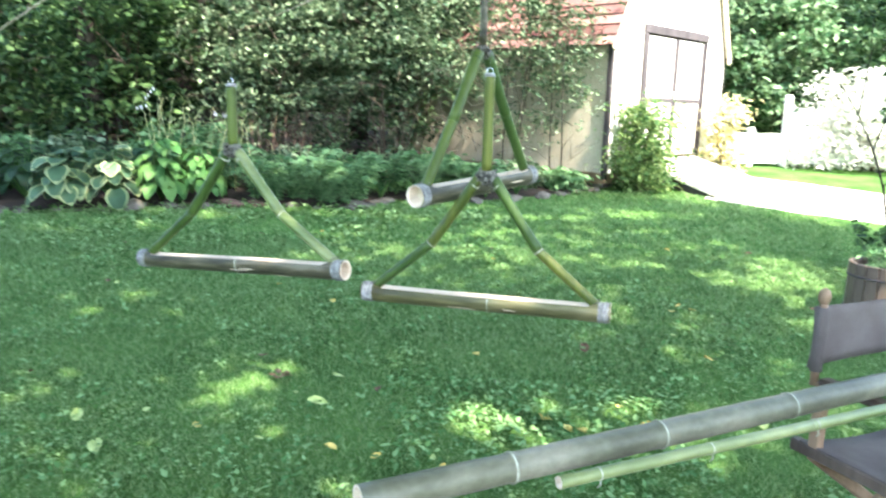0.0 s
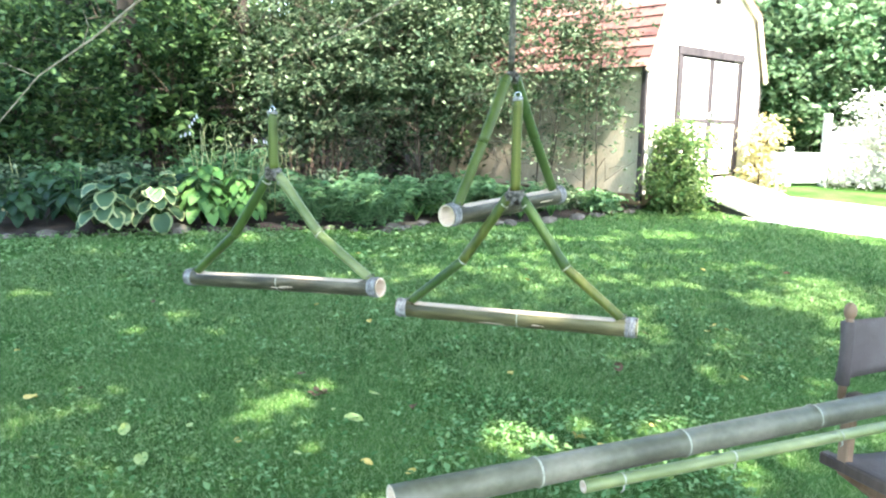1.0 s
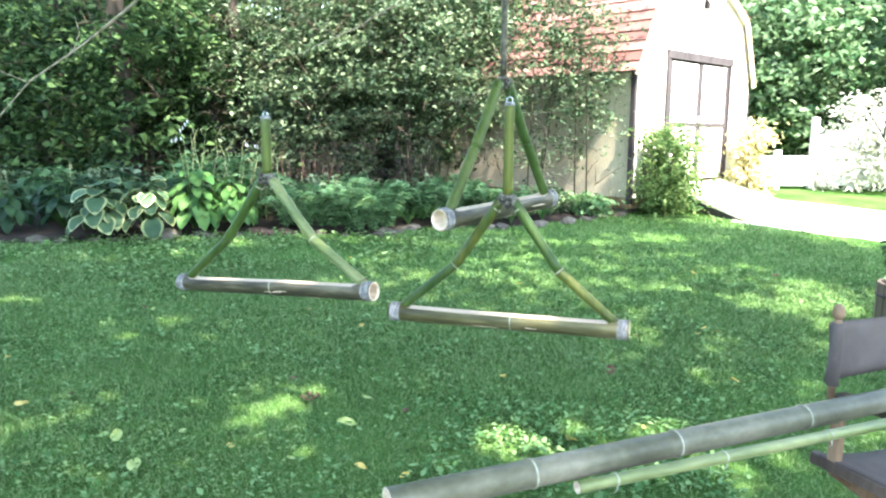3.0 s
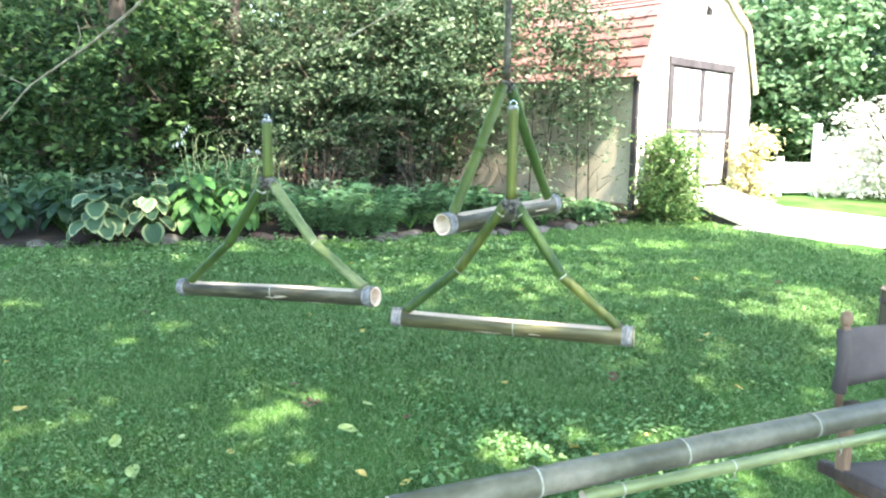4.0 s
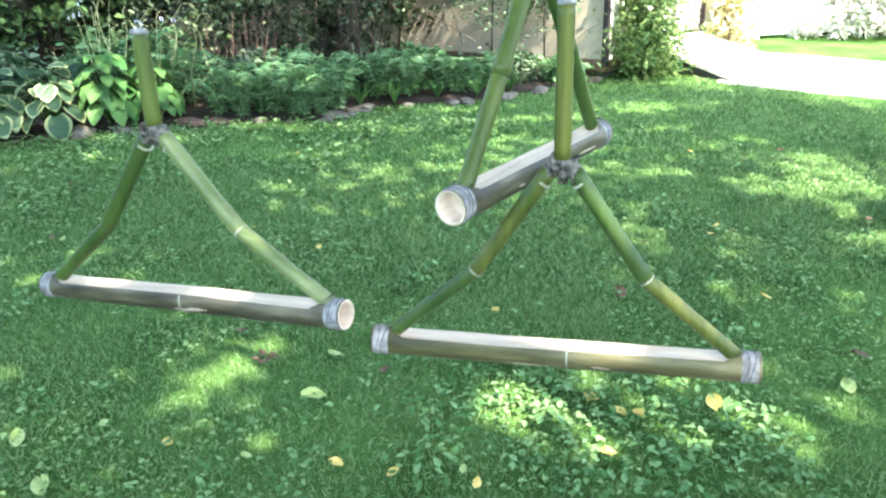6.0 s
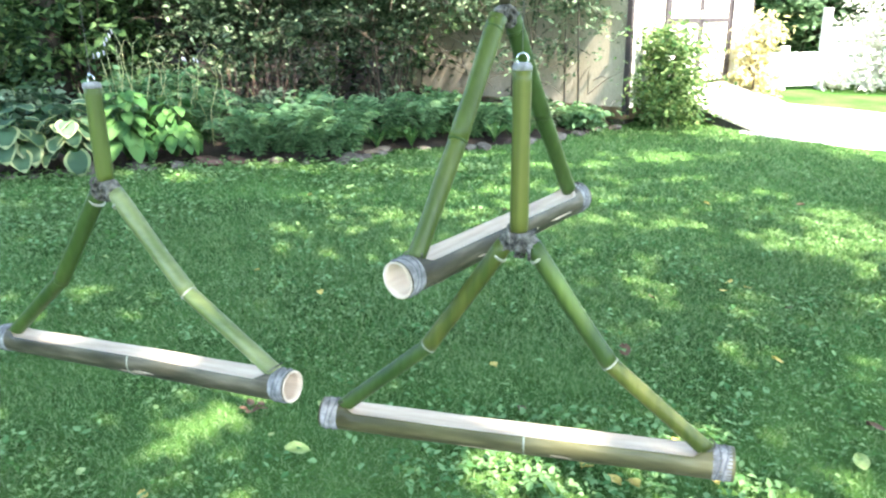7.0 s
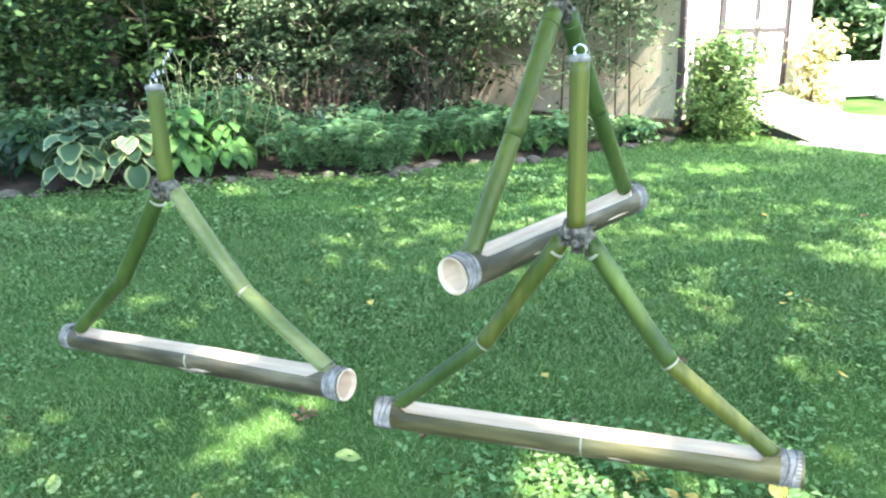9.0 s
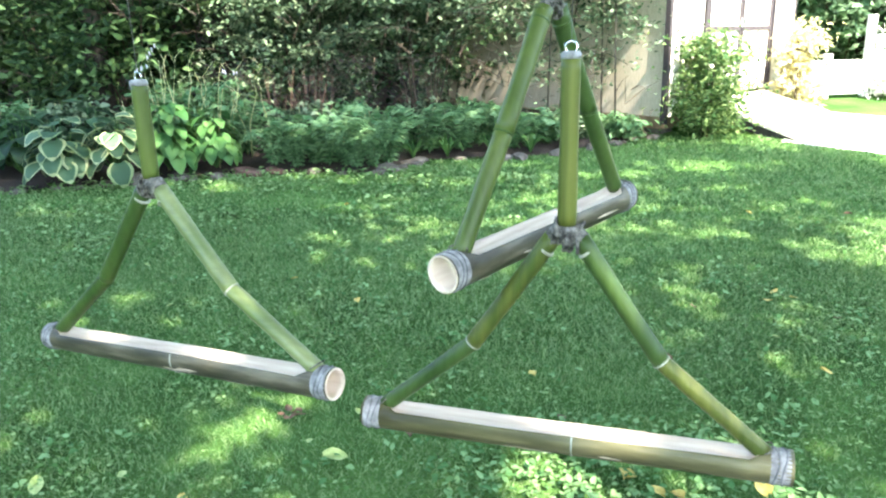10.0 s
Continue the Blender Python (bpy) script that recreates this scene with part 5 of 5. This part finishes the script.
# ---- planter and arching sapling at the lawn's side ----
def build_planter():
    x, y = 2.95, 4.75
    pot = thing("planter", Matrix.Translation((x, y, gz(x, y))), "round brown wooden barrel planter with a small plant", "planter")
    n = 18
    for i in range(n):
        a = 2 * math.pi * i / n
        b = box(0.030, 2 * math.pi * 0.235 / n - 0.003, 0.42, (0.235, 0, 0.21), 0.004)
        st = part("stave", b, M_DARKWOOD, pot)
        st.rotation_euler = (0, 0, a)
    for z in (0.09, 0.33):
        tube("hoop", [(0.254 * math.cos(t), 0.254 * math.sin(t), z) for t in [2 * math.pi * k / 32 for k in range(33)]], 0.008, M_TRIM, pot, seg=6)
    tube("soil", [(0, 0, 0.02), (0, 0, 0.36)], [0.215, 0.215], M_SOIL, pot, seg=24)
    rng = np.random.default_rng(3)
    tagged(leaves("foliage", rng, clumps(rng, (0, 0, 0.44), (0.16, 0.16, 0.09), 24, 14, 0.05), 0.05, M_FERN, pot), kind="stuff")


build_planter()
SX, SY = 3.66, 6.0
sap = thing("sapling", Matrix.Translation((SX, SY, gz(SX, SY))), "slender arching sapling with loose dark leaves beside the lawn", "sapling")
tube("stem", [(0, 0, -0.02), (-0.05, 0, 0.30), (-0.15, 0, 0.74), (-0.28, 0, 1.06), (-0.44, 0, 1.35), (-0.62, 0.02, 1.62)], [0.017, 0.015, 0.012, 0.009, 0.006, 0.003], M_BARK, sap, seg=8)
for p, q in (((-0.15, 0, 0.74), (0.20, 0.05, 1.45)), ((-0.28, 0, 1.06), (-0.12, -0.08, 2.0)), ((-0.44, 0, 1.35), (-0.38, 0.1, 2.3)), ((-0.05, 0, 0.30), (0.18, -0.05, 0.75))):
    p, q = Vector(p), Vector(q)
    tube("twig", [p, p.lerp(q, 0.5) + Vector((0.03, 0, 0.04)), q], [0.007, 0.005, 0.002], M_BARK, sap, seg=6)
leaves("crown", R, np.concatenate([clumps(R, (-0.10, 0, 0.25), (0.22, 0.25, 0.22), 16, 14, 0.07), clumps(R, (0.05, 0.05, 1.35), (0.28, 0.3, 0.35), 22, 14, 0.09), clumps(R, (-0.25, 0, 2.1), (0.36, 0.3, 0.38), 44, 16, 0.09)]), 0.075, M_WOODS, sap)

# ---- lawn ----
def blades(n, x0, x1, y0, y1, length, width, seed):
    rng = np.random.default_rng(seed)
    x, y = rng.uniform(x0, x1, n), rng.uniform(y0, y1, n)
    ex = np.interp(x, [q[0] for q in EDGE], [q[1] for q in EDGE])
    ok = (y < ex + 0.03) & ((x < 2.2) | (y < 9.15 - 1.05 * (x - 2.9)))
    x, y = x[ok], y[ok]
    n = len(x)
    z = gz_np(x, y)
    a, lean = rng.uniform(0, 2 * np.pi, n), rng.uniform(0.4, 1.3, n)
    ln, w = length * rng.uniform(0.5, 1.4, n), width * rng.uniform(0.7, 1.3, n)
    d = np.stack([np.cos(a) * np.sin(lean), np.sin(a) * np.sin(lean), np.cos(lean)], 1) * ln[:, None]
    b = a + np.pi / 2 + rng.normal(0, 0.7, n)
    s = np.stack([np.cos(b), np.sin(b), np.zeros(n)], 1) * w[:, None]
    p = np.stack([x, y, z - 0.004], 1)
    v = np.stack([p - s, p + s, p + d * 0.62 + s * 0.7, p + d + np.array([0, 0, -1]) * (ln * 0.22 * lean)[:, None], p + d * 0.62 - s * 0.7], 1).reshape(-1, 3)
    k = np.arange(n)[:, None] * 5
    return v, k + np.array([[0, 1, 2, 3]]), k + np.array([[0, 3, 4, 4]])


def lawn_sheet(n, *args):
    v, f, _ = blades(n, *args)
    k = np.arange(len(f))[:, None] * 5
    tri = np.concatenate([k + np.array([[0, 1, 2]]), k + np.array([[0, 2, 4]]), k + np.array([[4, 2, 3]])], 0)
    return v, tri


gr = [lawn_sheet(150000, -3.3, 3.2, 1.7, 4.0, 0.040, 0.0022, 1), lawn_sheet(150000, -4.6, 4.0, 4.0, 6.2, 0.042, 0.0034, 2), lawn_sheet(110000, -6.6, 6.0, 6.2, 9.9, 0.045, 0.0050, 3)]
gvv, gff, off = [], [], 0
for v, f in gr:
    gvv.append(v)
    gff.append(f + off)
    off += len(v)
tagged(bulk("grass", np.concatenate(gvv), np.concatenate(gff), M_GRASS), "short mown green grass of the lawn", "grass", kind="stuff")

rng = np.random.default_rng(9)
n = 30000
x, y = rng.uniform(-4.5, 3.6, n), 1.8 + 5.6 * rng.uniform(0, 1, n) ** 1.4
val = np.array([noise.noise((a * 1.7, b * 1.7, 4)) + 0.5 * noise.noise((a * 5, b * 5, 8)) for a, b in zip(x, y)])
x, y = x[val > 0.0], y[val > 0.0]
z = gz_np(x, y) + rng.uniform(0.02, 0.05, len(x))
tagged(leaves("clover", rng, np.stack([x, y, z], 1), 0.024, M_CLOVER, droop=-0.05, wide=0.85, spread=0.25, up=0.92), "patches of clover and small weeds in the lawn", "clover", kind="stuff")

# creeping ground cover that runs out of the bed over the far grass
n = 9000
x, y = rng.uniform(-5.6, 0.4, n), rng.uniform(4.6, 7.6, n)
ex = np.interp(x, [q[0] for q in EDGE], [q[1] for q in EDGE])
near_bed = np.array([noise.noise((a * 1.3, b * 1.9, 6)) for a, b in zip(x, y)]) + 0.55 - 0.45 * (ex - y) > rng.uniform(-0.1, 0.35, n)
ok = near_bed & (y < ex + 0.05)
x, y = x[ok], y[ok]
tagged(leaves("ground_cover", rng, np.stack([x, y, gz_np(x, y) + rng.uniform(0.02, 0.06, len(x))], 1), 0.042, M_CLOVER, droop=-0.05, wide=0.9, spread=0.3, up=0.85), "creeping round-leaved ground cover along the bed's edge", "ground cover", kind="stuff")

# broad-leaved weeds in loose rosettes
wn = 270
wc = np.stack([rng.uniform(-3.6, 3.0, wn), 2.2 + 4.6 * rng.uniform(0, 1, wn) ** 1.5], 1)
dense = np.stack([rng.uniform(-0.4, 1.1, 110), rng.uniform(2.45, 3.35, 110)], 1)      # a thick patch by the swings
wc = np.concatenate([wc, dense])
wn = len(wc)
wx = (wc[:, None, 0] + rng.normal(0, 0.055, (wn, 9))).ravel()
wy = (wc[:, None, 1] + rng.normal(0, 0.055, (wn, 9))).ravel()
tagged(leaves("broadleaf_weeds", rng, np.stack([wx, wy, gz_np(wx, wy) + rng.uniform(0.025, 0.06, len(wx))], 1), 0.038, M_WEED, droop=-0.2, wide=0.6, spread=0.3, up=0.85), "scattered broad-leaved weeds standing in the lawn", "weeds", kind="stuff")

# fallen leaves
def build_fallen(x, y, size, mat, seed, label):
    pr = random.Random(seed)
    v, f = [], []
    n = 7
    for i in range(n):
        t = i / (n - 1)
        w = 0.33 * math.sin(math.pi * min(1, t * 0.96 + 0.04)) ** 0.8
        for q in (-1, -0.5, 0, 0.5, 1):
            v.append(((t - 0.5) * size, q * w * size, size * (0.10 * q * q + 0.12 * math.sin(t * 3 + seed) * abs(q) + 0.02 * pr.uniform(-1, 1))))
    for i in range(n - 1):
        for j in range(4):
            f.append((i * 5 + j, (i + 1) * 5 + j, (i + 1) * 5 + j + 1, i * 5 + j + 1))
    ob = obj("fallen_leaf", v, f, mat, None, smooth=True)
    ob.matrix_basis = Matrix.Translation((x, y, gz(x, y) + 0.035)) @ Matrix.Rotation(pr.uniform(0, 6.28), 4, "Z") @ Matrix.Rotation(pr.uniform(-0.35, 0.35), 4, "X") @ Matrix.Rotation(pr.uniform(-0.25, 0.25), 4, "Y")
    return tagged(ob, label, "leaf", "fallen leaves on the lawn")


build_fallen(-0.779, 3.008, 0.105, M_GLEAF, 1, "pale green fallen leaf lying on the grass")
build_fallen(0.382, 2.978, 0.115, M_YLEAF, 2, "curled yellow fallen leaf lying on the grass")
FALLEN = [(0.704, 3.887, 0.09, M_BLEAF), (-0.488, 3.19, 0.07, M_BLEAF), (-0.986, 4.5, 0.06, M_YLEAF), (0.033, 3.719, 0.06, M_YLEAF), (1.496, 4.762, 0.06, M_YLEAF), (-1.219, 3.552, 0.06, M_BLEAF), (-1.07, 3.34, 0.05, M_BLEAF), (-1.03, 3.28, 0.045, M_BLEAF), (-1.09, 3.29, 0.04, M_BLEAF), (-1.02, 3.33, 0.045, M_BLEAF), (-1.05, 3.31, 0.05, M_BLEAF), (-1.06, 3.27, 0.04, M_BLEAF), (-1.00, 3.30, 0.04, M_BLEAF),
          (0.48, 2.88, 0.07, M_YLEAF), (0.55, 2.86, 0.08, M_YLEAF), (0.88, 2.92, 0.10, M_YLEAF), (1.66, 3.27, 0.09, M_BLEAF), (0.39, 2.64, 0.09, M_YLEAF), (-0.73, 3.33, 0.09, M_GLEAF), (1.48, 3.03, 0.09, M_GLEAF), (-0.63, 2.59, 0.06, M_YLEAF), (-1.67, 2.48, 0.10, M_GLEAF), (0.15, 3.35, 0.07, M_BLEAF), (-1.3, 2.72, 0.06, M_YLEAF), (-2.6, 3.05, 0.09, M_YLEAF), (-1.9, 2.75, 0.09, M_GLEAF)]
pr = random.Random(23)
for i in range(34):
    FALLEN.append((pr.uniform(-3.2, 3.0), pr.uniform(2.4, 6.5), pr.uniform(0.035, 0.065), pr.choice([M_BLEAF, M_YLEAF, M_GLEAF])))
for i, (x, y, sz, mt) in enumerate(FALLEN):
    build_fallen(x, y, sz, mt, 30 + i, {"yellow_leaf": "small yellow fallen leaf on the grass", "brown_leaf": "dry brown fallen leaf on the grass", "pale_green_leaf": "pale green fallen leaf on the grass"}[mt.name])
